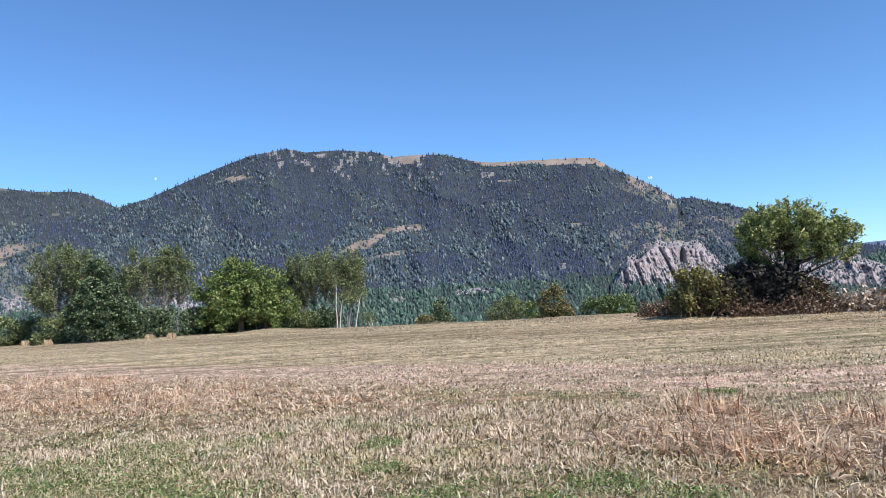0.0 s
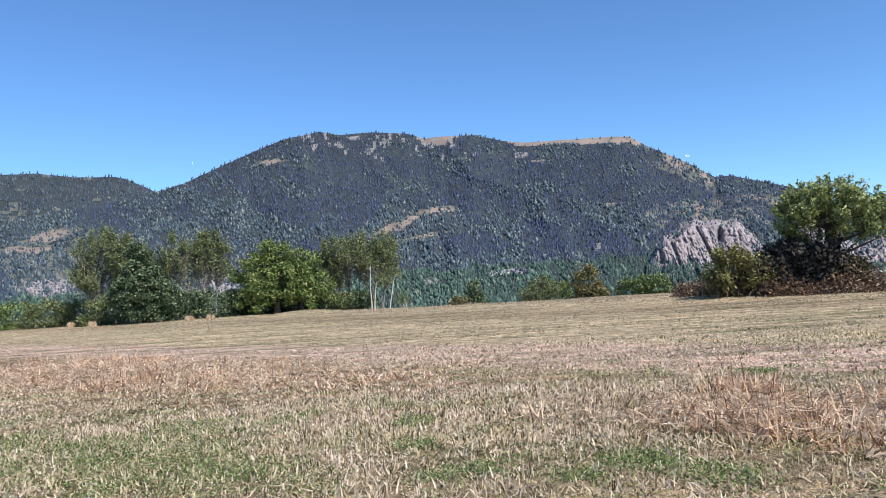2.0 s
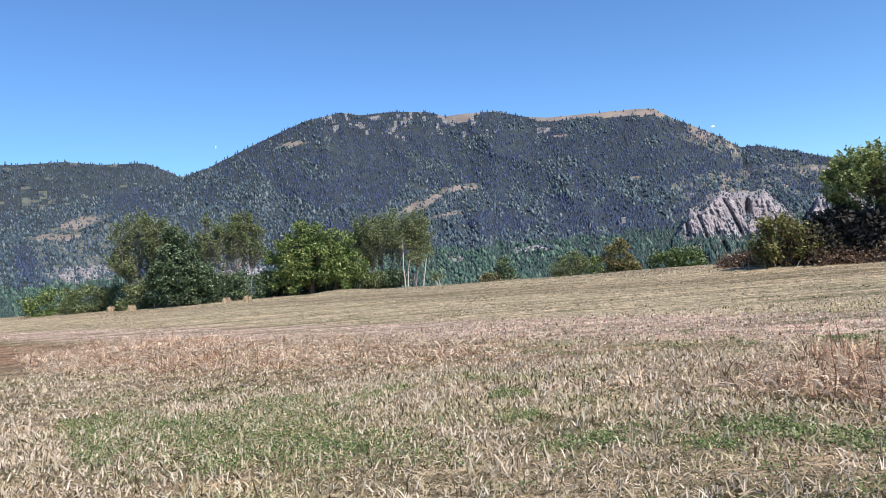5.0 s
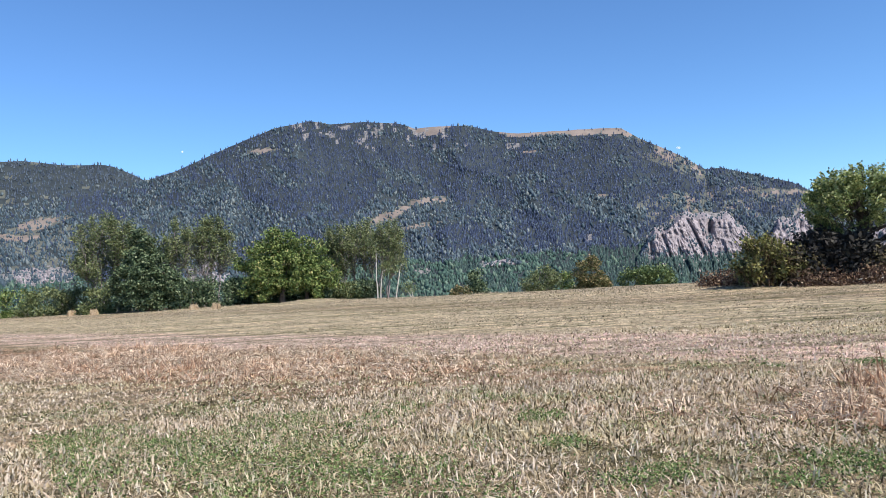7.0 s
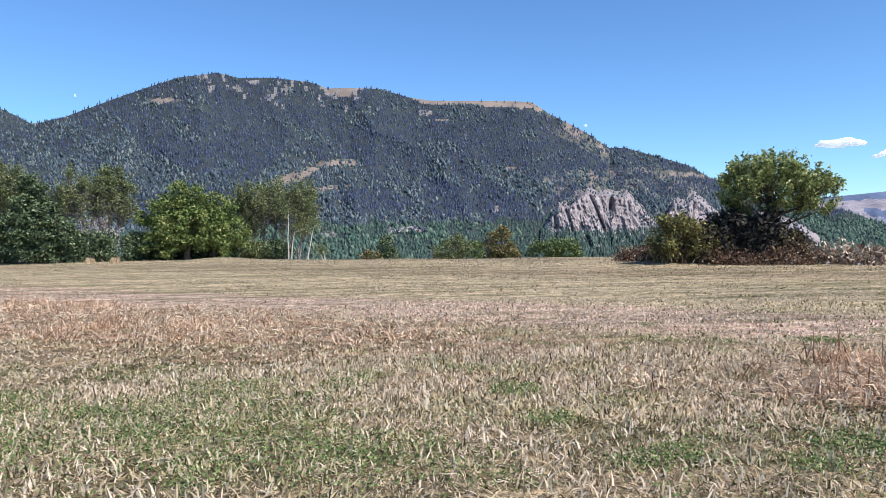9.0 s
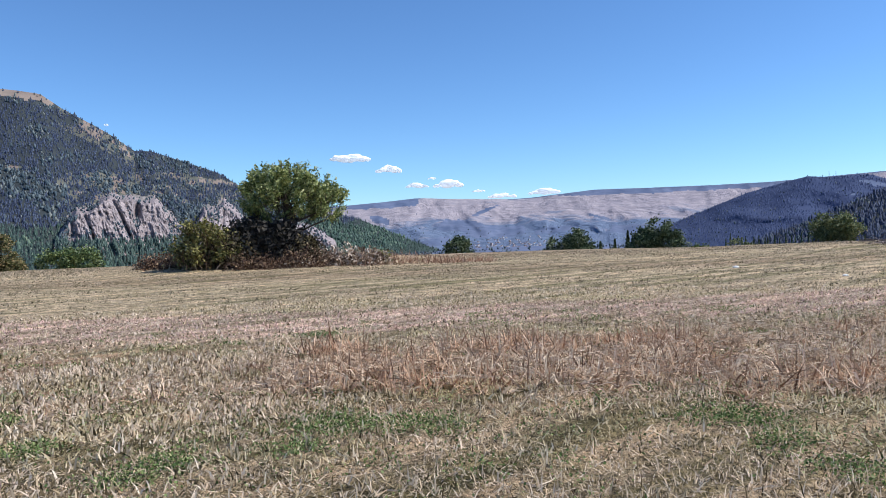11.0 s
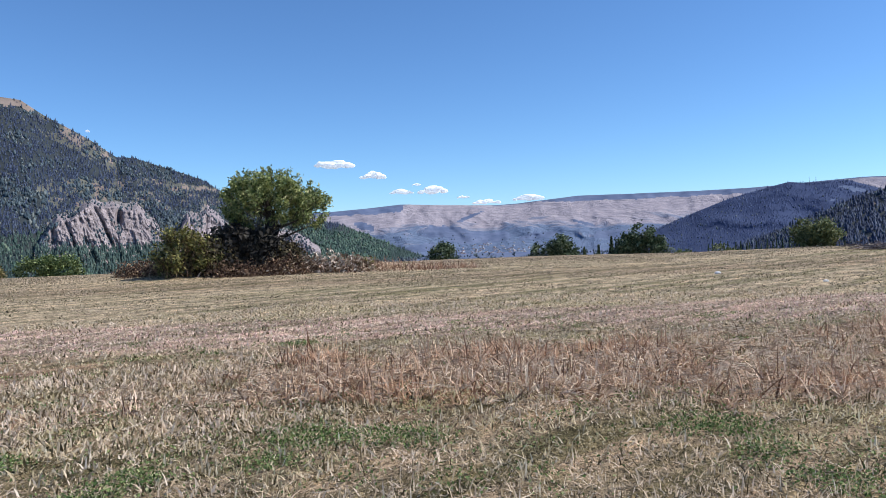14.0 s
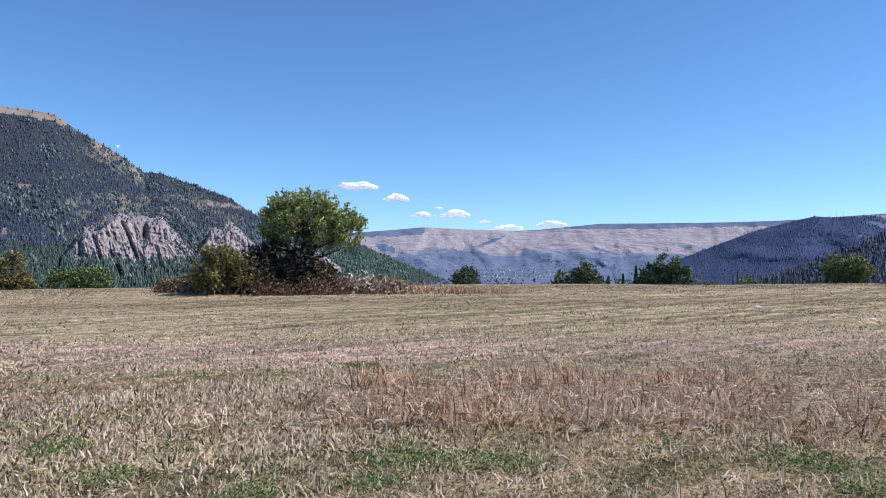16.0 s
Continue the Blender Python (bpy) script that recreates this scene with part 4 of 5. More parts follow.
def plant(name, az, r, blobs, label, category, leaf_mat, leaves, leaf_size, clumps=70, spread=0.32, trunks=(), bark=None, limbs=5, twigs=0, twig_w=0.012, twig_m=None, up=0.5, group="", shell=0.45, slim=0.55, floor=0.0, topweight=0.0, shoots=0, core=0.0):
    """A tree or bush at a bearing and distance. Blob heights are above the eye's field level, x runs along the view's width."""
    m, z = place(az, r, 0.05)
    blobs = [(b[0], b[1], b[2] - z, b[3], b[4], b[5]) for b in blobs]
    root = tagged(new(name), label, category, group)
    root.matrix_basis = m
    cl = clumps_in(blobs, clumps, shell)
    cl[:, 2] = np.maximum(cl[:, 2], 0.15)
    mid = np.mean([b[:3] for b in blobs], 0)
    if shoots:
        out = cl - mid
        out /= np.linalg.norm(out, axis=1, keepdims=True)
        rim = np.argsort(-np.linalg.norm((cl - mid) / np.array([2.2, 1.5, 1.2]), axis=1) - 0.3 * out[:, 2])[:shoots]
        way = out[rim] * 0.5 + np.array([0, 0, 0.75])
        cl = np.concatenate([cl] + [cl[rim] + way * 0.15 * k for k in (1, 2, 3, 4)])
    low = min(b[2] - b[5] for b in blobs)
    for (tx, ty, tr, top) in trunks:
        end = (mid[0] * 0.5 + tx * 1.1, mid[1] + ty * 0.3, top - z)
        path = wander((tx, ty, -0.1), end, 6, 0.025)
        v, f = tube(path, [tr * (1.25 - 0.95 * i / 6) if i else tr * 1.6 for i in range(7)], 8)
        part("trunk", mesh_from("trunk", v, f, bark, None, True), root)
        for k in range(limbs):
            goal = cl[int(rng.integers(len(cl)))]
            start = path[2 + k % 4]
            pth = wander(start, goal, 4, 0.06)
            v, f = tube(pth, [tr * 0.45 * (1 - 0.8 * i / 4) for i in range(5)], 5)
            part("limb", mesh_from("limb", v, f, bark, None, True), root)
    if twigs:
        ends = cl[rng.integers(len(cl), size=twigs)] + rng.normal(size=(twigs, 3)) * spread * 1.1
        out = (ends - mid) * np.array([1, 1, 0.3])
        out /= np.linalg.norm(out, axis=1, keepdims=True) + 1e-6
        reach = rng.uniform(0.35, 1.0, (twigs, 1)) * max(0.5, 0.22 * (mid[2] + 1))
        starts = ends - (out * 0.45 + np.array([0, 0, 0.85]) + rng.normal(size=(twigs, 3)) * 0.2) * reach
        starts[:, 2] = np.maximum(starts[:, 2], 0.03)
        ends[:, 2] = np.maximum(ends[:, 2], 0.05)
        v, f = strokes(starts, ends, twig_w)
        tagged(part("branchwork", mesh_from("branchwork", v, f, twig_m or twig_mat), root), kind="stuff")
    if leaves:
        wgt = np.exp(topweight * (cl[:, 2] - cl[:, 2].mean()) / cl[:, 2].std())
        per = rng.choice(len(cl), leaves, p=wgt / wgt.sum())
        c = cl[per] + rng.normal(size=(leaves, 3)) * spread * np.array([1, 1, 0.75])
        if core:
            n = int(leaves * core)
            c[:n] = clumps_in([(b[0], b[1], b[2], b[3] * 0.75, b[4] * 0.75, b[5] * 0.75) for b in blobs], n, 0.1)
        c[:, 2] = np.maximum(c[:, 2], floor + 0.04)
        v, f = leaf_quads(c, leaf_size, up, slim)
        tagged(part("crown", mesh_from("crown", v, f, leaf_mat), root), kind="stuff")
    return root


pale_weed_mat = island_mat("pale_dried_weeds", [(0.0, (0.08, 0.045, 0.03)), (0.45, (0.27, 0.18, 0.12)), (0.75, (0.5, 0.4, 0.31)), (1.0, (0.82, 0.75, 0.66))], 0.8, 0.15)
red_grass_mat = island_mat("reddish_bank_grass", [(0.0, (0.1, 0.05, 0.033)), (0.4, (0.29, 0.155, 0.1)), (0.8, (0.46, 0.29, 0.2)), (1.0, (0.7, 0.55, 0.41))], 0.8, 0.15)

bark_twig_mat = island_mat("dark_bark_twigs", [(0.0, (0.03, 0.025, 0.02)), (1.0, (0.1, 0.08, 0.065))], 0.9)
hollow_leaf_mat = island_mat("withered_olive_leaves", [(0.0, (0.022, 0.018, 0.012)), (0.5, (0.075, 0.06, 0.032)), (0.85, (0.16, 0.135, 0.065)), (1.0, (0.32, 0.26, 0.16))], 0.7, 0.15)

# the lone tree on its bank
plant("fruit_tree", 24.9, 35.6, [(0.7, 0, 3.3, 2.1, 1.5, 1.1), (-0.6, 0, 3.1, 0.95, 1.1, 0.95), (2.2, 0, 2.95, 1.05, 1.1, 0.85), (0.5, 0, 3.85, 1.5, 1.2, 0.6), (-0.2, 0, 2.4, 1.0, 0.8, 0.4)],
      "lone wild fruit tree with dense green leaves and spiky shoots", "tree", lone_leaf_mat, 21000, 0.085, 300, 0.085, [(0.25, 0, 0.17, 3.3), (0.6, 0.2, 0.1, 3.1)], bark_mat, 12, 900, 0.014, bark_twig_mat, shell=0.35, up=0.5, shoots=240, slim=0.42)
plant("shrub", 23.2, 34.9, [(0, 0, 1.25, 1.5, 0.8, 1.05), (1.2, 0, 1.2, 0.9, 0.7, 0.95), (-0.9, 0, 0.9, 1.0, 0.7, 0.7)], "dense dark twiggy shrub under the tree, darkened for its shade", "shrub", shade_twig_mat, 16000, 0.12, 150, 0.26, twigs=1800, twig_w=0.016, twig_m=shade_twig_mat)
plant("shrub", 24.7, 34.9, [(0, 0, 0.9, 0.8, 0.7, 0.8)], "dense dark brown shrub round the trunk, darkened for shade", "shrub", shade_twig_mat, 9000, 0.12, 90, 0.24, twigs=900, twig_w=0.016, twig_m=shade_twig_mat)
plant("shrub", 26.8, 34.8, [(0, 0, 0.85, 0.75, 0.7, 0.6)], "olive and brown half-bare shrub beside the trunk", "shrub", hollow_leaf_mat, 5200, 0.085, 70, 0.2, twigs=900, twig_w=0.014, twig_m=shade_twig_mat)
plant("shrub", 21.6, 34.5, [(0, 0, 0.8, 1.0, 0.7, 0.75), (-0.8, 0, 0.6, 0.7, 0.6, 0.5)], "low olive brown shrub on the bank", "shrub", hollow_leaf_mat, 6500, 0.085, 80, 0.2, twigs=700, twig_w=0.014, twig_m=bramble_mat)
plant("shrub", 19.7, 34.4, [(-0.2, 0, 1.25, 0.7, 0.7, 0.65), (-0.6, 0, 0.8, 0.8, 0.7, 0.5), (0.5, 0, 0.9, 0.7, 0.7, 0.5)], "yellow-green shrub turning autumn-coloured", "shrub", yellow_leaf_mat, 3000, 0.09, 45, 0.17, shoots=26, twigs=900, twig_w=0.014, twig_m=bramble_mat)
for az, r, w, h, n in ((16.9, 36.2, 1.2, 0.75, 1700), (18.4, 35.4, 1.2, 0.6, 1500), (20.3, 35.2, 1.3, 0.75, 1700), (22.4, 34.0, 1.2, 0.4, 900), (24.6, 33.8, 1.2, 0.4, 900), (27.0, 34.0, 1.1, 0.6, 1300)):
    plant("bramble", az, r, [(0, 0, 0.3, w, 0.7, h)], "tangled brown dry bramble on the bank", "bramble", bramble_mat, int(n * 1.5), 0.06, 60, 0.2, twigs=350, twig_w=0.012, group="brambles under the tree", twig_m=bramble_mat)
for az, r, w, h, n in ((28.3, 34.6, 0.9, 0.85, 700), (30.0, 34.2, 0.95, 0.8, 800), (31.8, 34.0, 0.9, 0.65, 700), (26.4, 34.0, 0.8, 0.3, 220)):
    plant("weed_heap", az, r, [(0, 0, 0.2, w, 0.6, h)], "heap of pale dried broad-leaved weeds", "weeds", pale_weed_mat, int(n * 1.6), 0.11, 50, 0.2, twigs=260, twig_w=0.012, group="dried weed heaps on the bank", twig_m=stalk_mat, slim=0.35)
plant("weed_bush", 33.0, 34.4, [(0, 0, 0.55, 0.35, 0.3, 0.4)], "small green weed among dry grass", "weeds", yellow_leaf_mat, 260, 0.07, 14, 0.14)

# trees along the lower edge of the field
def poplar(az, r, hw, top, label, stems, limbs, leaves, low):
    """Many thin stems under one dome: bare grey branches below, small leaves on the outer and upper twigs."""
    m, z = place(az, r, 0.05)
    h = top - z
    root = tagged(new("poplar"), label, "tree", "poplars at the field edge")
    root.matrix_basis = m
    mid, rad = np.array([0, 0, 0.55 * h]), np.array([hw, hw * 0.6, 0.44 * h])
    trunks = []
    for i in range(stems):
        bx = hw * (0.7 * ((i + 0.5) / stems * 2 - 1) + float(rng.uniform(-0.1, 0.1)))
        head = (bx * 1.1 + float(rng.normal(0, 0.25)), float(rng.normal(0, 0.5)), h * float(rng.uniform(0.55, 0.7)) * math.sqrt(1 - 0.6 * min(1.0, (bx / hw) ** 2)))
        stem = wander((bx * 0.75, float(rng.normal(0, 0.6)), -0.1), head, 5, 0.03)
        v, f = tube(stem, [0.08, 0.066, 0.056, 0.046, 0.036, 0.024], 6)
        part("trunk", mesh_from("trunk", v, f, twig_mat, None, True), root)
        trunks.append(stem)
    roots_ = []
    for k in range(limbs):
        d = rng.normal(size=3)
        d[2] = d[2] * 0.8 + 0.35
        d /= np.linalg.norm(d)
        goal = Vector(mid + d * rad * float(rng.uniform(0.45, 0.92)))
        stem = min(trunks, key=lambda p: abs(p[3].x - goal.x) + 0.5 * abs(p[3].y - goal.y))
        start = min(stem[1:], key=lambda p: abs(p.z - goal.z * 0.62))
        pth = [start.lerp(goal, t) + Vector((0, 0, -0.28 * math.sin(math.pi * t))) + Vector(rng.normal(0, 0.06, 3)) for t in (0, 0.25, 0.5, 0.75, 1)]
        v, f = tube(pth, [0.036, 0.03, 0.023, 0.016, 0.009], 5)
        part("limb", mesh_from("limb", v, f, twig_mat, None, True), root)
        for q in (0, 1, 1, 2, 2, 2, 3, 3, 3, 3) * 3:
            roots_.append(tuple(pth[q].lerp(pth[q + 1], float(rng.random()))))
    base = np.array(roots_)
    out = (base - mid) / rad
    way = out * np.array([0.25, 0.2, 0.2]) + np.array([0, 0, 0.65]) + rng.normal(0, 0.4, base.shape)
    way /= np.linalg.norm(way, axis=1, keepdims=True)
    ends = base + way * rng.uniform(0.4, 1.1, (len(base), 1))
    rho = np.linalg.norm((ends - mid) / rad, axis=1)
    ends = np.where((rho > 1.08)[:, None], base + (ends - base) * 0.45, ends)
    v, f = strokes(base, ends, 0.012)
    tagged(part("branchwork", mesh_from("branchwork", v, f, twig_mat), root), kind="stuff")
    rho = np.linalg.norm((ends - mid) / rad, axis=1)
    leafy = np.clip((rho - 0.3) * 1.6, 0.3, 1) * np.clip((ends[:, 2] / h - low) * 2.4, 0.015, 1)
    pick = rng.choice(len(ends), leaves, p=leafy / leafy.sum())
    c = base[pick] + (ends - base)[pick] * rng.uniform(0.2, 1.12, (leaves, 1)) + rng.normal(0, 0.11, (leaves, 3))
    c[:, 2] = np.maximum(c[:, 2], 0.1)
    v, f = leaf_quads(c, 0.09, 0.3, 0.55)
    tagged(part("crown", mesh_from("crown", v, f, olive_leaf_mat), root), kind="stuff")


poplar(-27.2, 71, 3.7, 9.1, "thin-leaved olive poplar clump with bare grey branches", 7, 100, 23000, 0.14)
poplar(-21.6, 70, 3.8, 8.7, "half-bare poplar clump with pale grey branches below", 7, 100, 19000, 0.34)
poplar(-9.2, 69, 4.7, 7.9, "sparse poplar clump with many bare grey stems", 9, 130, 26000, 0.24)


def sapling(az, r, label, stems):
    """Crooked white stems, each a bent line of offsets from its root."""
    m, z = place(az, r, 0.05)
    root = tagged(new("poplar_sapling"), label, "tree", "white-stemmed saplings")
    root.matrix_basis = m
    for line in stems:
        n = len(line)
        v, f = tube([(a, 0.05 * i, b) for i, (a, b) in enumerate(line)], [0.075 * (1 - 0.6 * i / (n - 1)) for i in range(n)], 7)
        part("stem", mesh_from("stem", v, f, pale_bark_mat, None, True), root)
        tip = np.array([(line[-1][0], 0.05 * n, line[-1][1])])
        c = tip + rng.normal(size=(260, 3)) * np.array([0.4, 0.35, 0.4])
        v, f = leaf_quads(c, 0.075, 0.4, 0.55)
        tagged(part("crown", mesh_from("crown", v, f, olive_leaf_mat), root), kind="stuff")


sapling(-8.4, 66.0, "poplar sapling with two crooked white bare stems", [[(0, -0.1), (0.03, 0.9), (-0.02, 1.9), (0.06, 2.9), (0.1, 4.4)], [(0.25, -0.1), (0.3, 0.7), (0.42, 1.7), (0.6, 2.45), (0.95, 2.6)]])
sapling(-7.0, 66.0, "leaning poplar sapling with a white bare stem", [[(0, -0.1), (0.15, 0.8), (0.35, 1.7), (0.5, 2.5), (0.75, 3.1)]])
sapling(-6.0, 66.2, "short broken white sapling stem at the field edge", [[(0.3, -0.1), (0.1, 0.4), (-0.2, 0.8)], [(0.4, -0.1), (0.35, 0.5), (0.2, 0.9)]])
plant("dark_tree", -25.2, 66, [(-0.1, 0, 5.2, 1.1, 1.1, 1.5), (-0.3, 0, 3.7, 2.0, 1.8, 1.6), (0.1, 0, 2.0, 2.8, 2.0, 1.9), (1.2, -0.5, 1.3, 1.7, 1.4, 1.2)], "dense dark green broad tree with layered boughs", "tree", dark_leaf_mat, 24000, 0.11, 130, 0.23, [(0, 0, 0.2, 4.5)], bark_mat, 5, slim=0.6, shell=0.85, up=0.7, core=0.35)
plant("walnut_tree", -15.3, 65, [(-0.8, 0, 4.9, 1.7, 1.5, 1.7), (-2.0, 0, 3.2, 2.1, 1.6, 1.7), (1.6, 0, 3.9, 1.8, 1.6, 1.7), (0.2, 0, 2.7, 2.7, 1.8, 1.7), (3.0, 0, 2.2, 1.5, 1.3, 1.6), (-1.8, -0.8, 1.4, 1.9, 1.0, 1.1), (2.2, -0.8, 1.4, 1.9, 1.0, 1.0)], "broad bright green walnut tree with a dark hollow below", "tree", bright_leaf_mat, 34000, 0.11, 170, 0.25, [(-0.4, 0, 0.22, 4), (1.6, 0, 0.16, 3)], bark_mat, 6, slim=0.6, shell=0.85, up=0.6, core=0.35)
for az, r, w, h, mat, lab in ((-31.4, 76, 2.6, 1.8, olive_leaf_mat, "low olive green hedge bush"), (-29.4, 74, 2.4, 1.8, olive_leaf_mat, "low green hedge bush"), (-27.7, 69, 2.2, 1.7, olive_leaf_mat, "low olive hedge bush"),
                              (-22.4, 66, 2.2, 1.9, dark_leaf_mat, "low dark green hedge bush"), (-20.2, 66, 2.4, 1.9, dark_leaf_mat, "low dark green hedge bush"), (-18.4, 67.5, 1.8, 1.6, dark_leaf_mat, "low dark green hedge bush"),
                              # bushes behind the walnut are added to fill its gap with dark shadow
                              (-16.6, 67.5, 1.8, 1.5, dark_leaf_mat, "low dark green hedge bush"), (-14.6, 67.5, 2.0, 1.3, dark_leaf_mat, "low dark bush standing in for shadow under the walnut tree"), (-12.6, 67.5, 1.8, 1.3, dark_leaf_mat, "low dark bush standing in for shadow under the walnut tree"),
                              (-11.0, 68, 1.7, 0.9, olive_leaf_mat, "low olive shrub under the poplars"), (-9.4, 68, 1.5, 1.0, dark_leaf_mat, "low green shrub under the poplars"), (-33.6, 80, 2.8, 1.9, bright_leaf_mat, "low green hedge bush")):
    plant("hedge_bush", az, r, [(0, 0, h * 0.55, w, 1.2, h * 0.8)], lab, "bush", mat, 4200, 0.11, 80, 0.24, twigs=120, twig_w=0.02, group="hedge along the field edge")

# bushes behind the brow
plant("bush", -0.25, 104, [(0.1, 0, 0.3, 1.25, 1.2, 1.55), (0, 0, -1.6, 1.5, 1.2, 1.6)], "small dark green bush behind the brow", "bush", dark_leaf_mat, 2600, 0.17, 60, 0.3, group="bushes behind the brow")
plant("bush", -1.4, 103, [(0, 0, -1.5, 1.6, 1.0, 1.1)], "low olive scrub behind the brow", "bush", rust_leaf_mat, 1200, 0.16, 40, 0.3, group="bushes behind the brow")
plant("bush", 4.9, 100, [(0, 0, -1.0, 3.0, 2.2, 2.3), (0.4, 0, -0.4, 2.0, 2.0, 2.0)], "round olive bush with fine leaves", "bush", olive_leaf_mat, 5200, 0.15, 110, 0.34, twigs=500, twig_w=0.03, group="bushes behind the brow")
plant("bush", 6.9, 103, [(0, 0, -0.6, 0.9, 0.9, 1.7)], "slim light green sapling", "bush", bright_leaf_mat, 900, 0.15, 30, 0.25, group="bushes behind the brow")
plant("bush", 8.65, 99, [(0, 0, 0.3, 2.2, 2.0, 2.2), (0.3, 0, -1.4, 2.7, 2.2, 1.9)], "round bush with rust-tinged leaves", "bush", rust_leaf_mat, 7500, 0.17, 110, 0.26, group="bushes behind the brow")
plant("bush", 12.8, 98, [(-1.2, 0, -0.7, 2.4, 2.2, 1.9), (1.5, 0, -0.9, 2.4, 2.2, 1.8)], "wide fresh green bush behind the brow", "bush", bush_leaf_mat, 6500, 0.17, 120, 0.3, group="bushes behind the brow")
plant("tree", 41.7, 140, [(0, 0, -1.9, 2.5, 2.2, 2.0)], "small green tree beyond the brow", "tree", dark_leaf_mat, 3200, 0.24, 70, 0.4, group="trees beyond the brow")
plant("tree", 50.4, 140, [(-1.8, 0, -2.6, 2.8, 2.2, 2.2), (1.2, 0, -1.3, 2.6, 2.2, 2.3), (2.5, 0, -3, 2.4, 2.0, 2.0)], "green tree clump beyond the brow", "tree", dark_leaf_mat, 6500, 0.24, 110, 0.4, group="trees beyond the brow")
plant("tree", 57.0, 140, [(0, 0, 0.2, 2.8, 2.5, 2.7), (-2.2, 0, -1.6, 2.8, 2.4, 2.6), (2.6, 0, -1.7, 2.8, 2.4, 2.3)], "broad dark green tree beyond the brow", "tree", dark_leaf_mat, 8500, 0.25, 130, 0.42, group="trees beyond the brow")
plant("tree", 68.5, 82, [(0, 0, 0.9, 1.9, 1.7, 1.5), (0.4, 0, 0.2, 2.2, 1.8, 1.2)], "round yellow-green tree beyond the field", "tree", olive_leaf_mat, 5600, 0.15, 110, 0.28, [(0, 0, 0.12, 0.6)], bark_mat, 3, group="trees beyond the brow")
plant("bush", 60.2, 138, [(0, 0, -3.6, 2.6, 1.5, 1.2)], "low green bush beside the dark tree", "bush", bright_leaf_mat, 1500, 0.2, 40, 0.35, group="trees beyond the brow")
plant("bush", 62.9, 138, [(0, 0, -3.0, 2.0, 1.5, 1.5), (2.2, 0, -3.5, 1.6, 1.2, 1.0)], "low green bush beyond the brow", "bush", olive_leaf_mat, 1800, 0.2, 40, 0.35, group="trees beyond the brow")
plant("bush", 76.3, 150, [(0, 0, -2.6, 2.6, 2, 2.2)], "green bush in the lower field", "bush", olive_leaf_mat, 2400, 0.24, 50, 0.4, group="trees beyond the brow")
plant("bush", 78.4, 146, [(0, 0, -2.2, 3.4, 2, 2.4)], "green bush in the lower field", "bush", bright_leaf_mat, 3000, 0.24, 60, 0.4, group="trees beyond the brow")


def spruce(az, r, top, width, label):
    m, z = place(az, r, 0.1)
    h = top - z
    root = tagged(new("spruce"), label, "tree", "spruces beyond the brow")
    root.matrix_basis = m
    v, f = tube([(0, 0, -0.1), (0, 0, h * 0.5), (0, 0, h * 0.97)], [0.14, 0.09, 0.02], 6)
    part("trunk", mesh_from("trunk", v, f, bark_mat, None, True), root)
    n = 1500
    t = rng.random(n) ** 0.7
    a = rng.uniform(0, 6.28, n)
    rad = width * (1 - t) * (0.45 + 0.55 * np.modf(t * 9)[0]) * rng.uniform(0.5, 1.0, n)
    c = np.stack([np.cos(a) * rad, np.sin(a) * rad, 0.3 + t * (h - 0.35) - rad * 0.25], -1)
    v, f = leaf_quads(c, 0.22, 0.2, 0.35)
    part("crown", mesh_from("crown", v, f, dark_leaf_mat), root)


spruce(52.8, 140, -1.3, 1.3, "small dark spruce beside the trees")
spruce(53.9, 139, -0.9, 1.1, "slim dark spruce beside the trees")
spruce(54.9, 142, 0.6, 1.5, "dark spruce behind the broad tree")
for k in range(26):
    a = 62.4 + k * 0.36 + float(rng.uniform(-0.12, 0.12))
    spruce(a, 300 + float(rng.uniform(-12, 12)), -0.6 - 7.0 * 0.55 + float(rng.uniform(-1.2, 1.6)), 1.9, "dark spruce in a row below the hill")


# ---- small things on the field ----
def stone(az, r, size, seed):
    g = np.random.default_rng(seed)
    bm = bmesh.new()
    bmesh.ops.create_icosphere(bm, subdivisions=2, radius=1)
    sq = g.uniform(0.6, 1.2, 3)
    for v in bm.verts:
        n = noise.noise(v.co * 1.3 + Vector((seed * 3.1, 0, 0)))
        v.co = Vector((v.co.x * sq[0], v.co.y * sq[1], v.co.z * sq[2] * 0.7)) * size * (1 + 0.45 * n)
    me = bpy.data.meshes.new("stone")
    bm.to_mesh(me)
    bm.free()
    me.materials.append(stone_mat)
    ob = new("stone", me)
    m, z = place(az, r)
    ob.matrix_basis = m @ Matrix.Translation((0, 0, size * 0.25))
    tagged(ob, "pale grey field stone in the weeds on the bank", "stone", "stones on the bank")


for i in range(12):
    stone(27.2 + 5.4 * float(rng.random()), 33.6 + 1.3 * float(rng.random()), float(rng.uniform(0.08, 0.19)), i + 1)


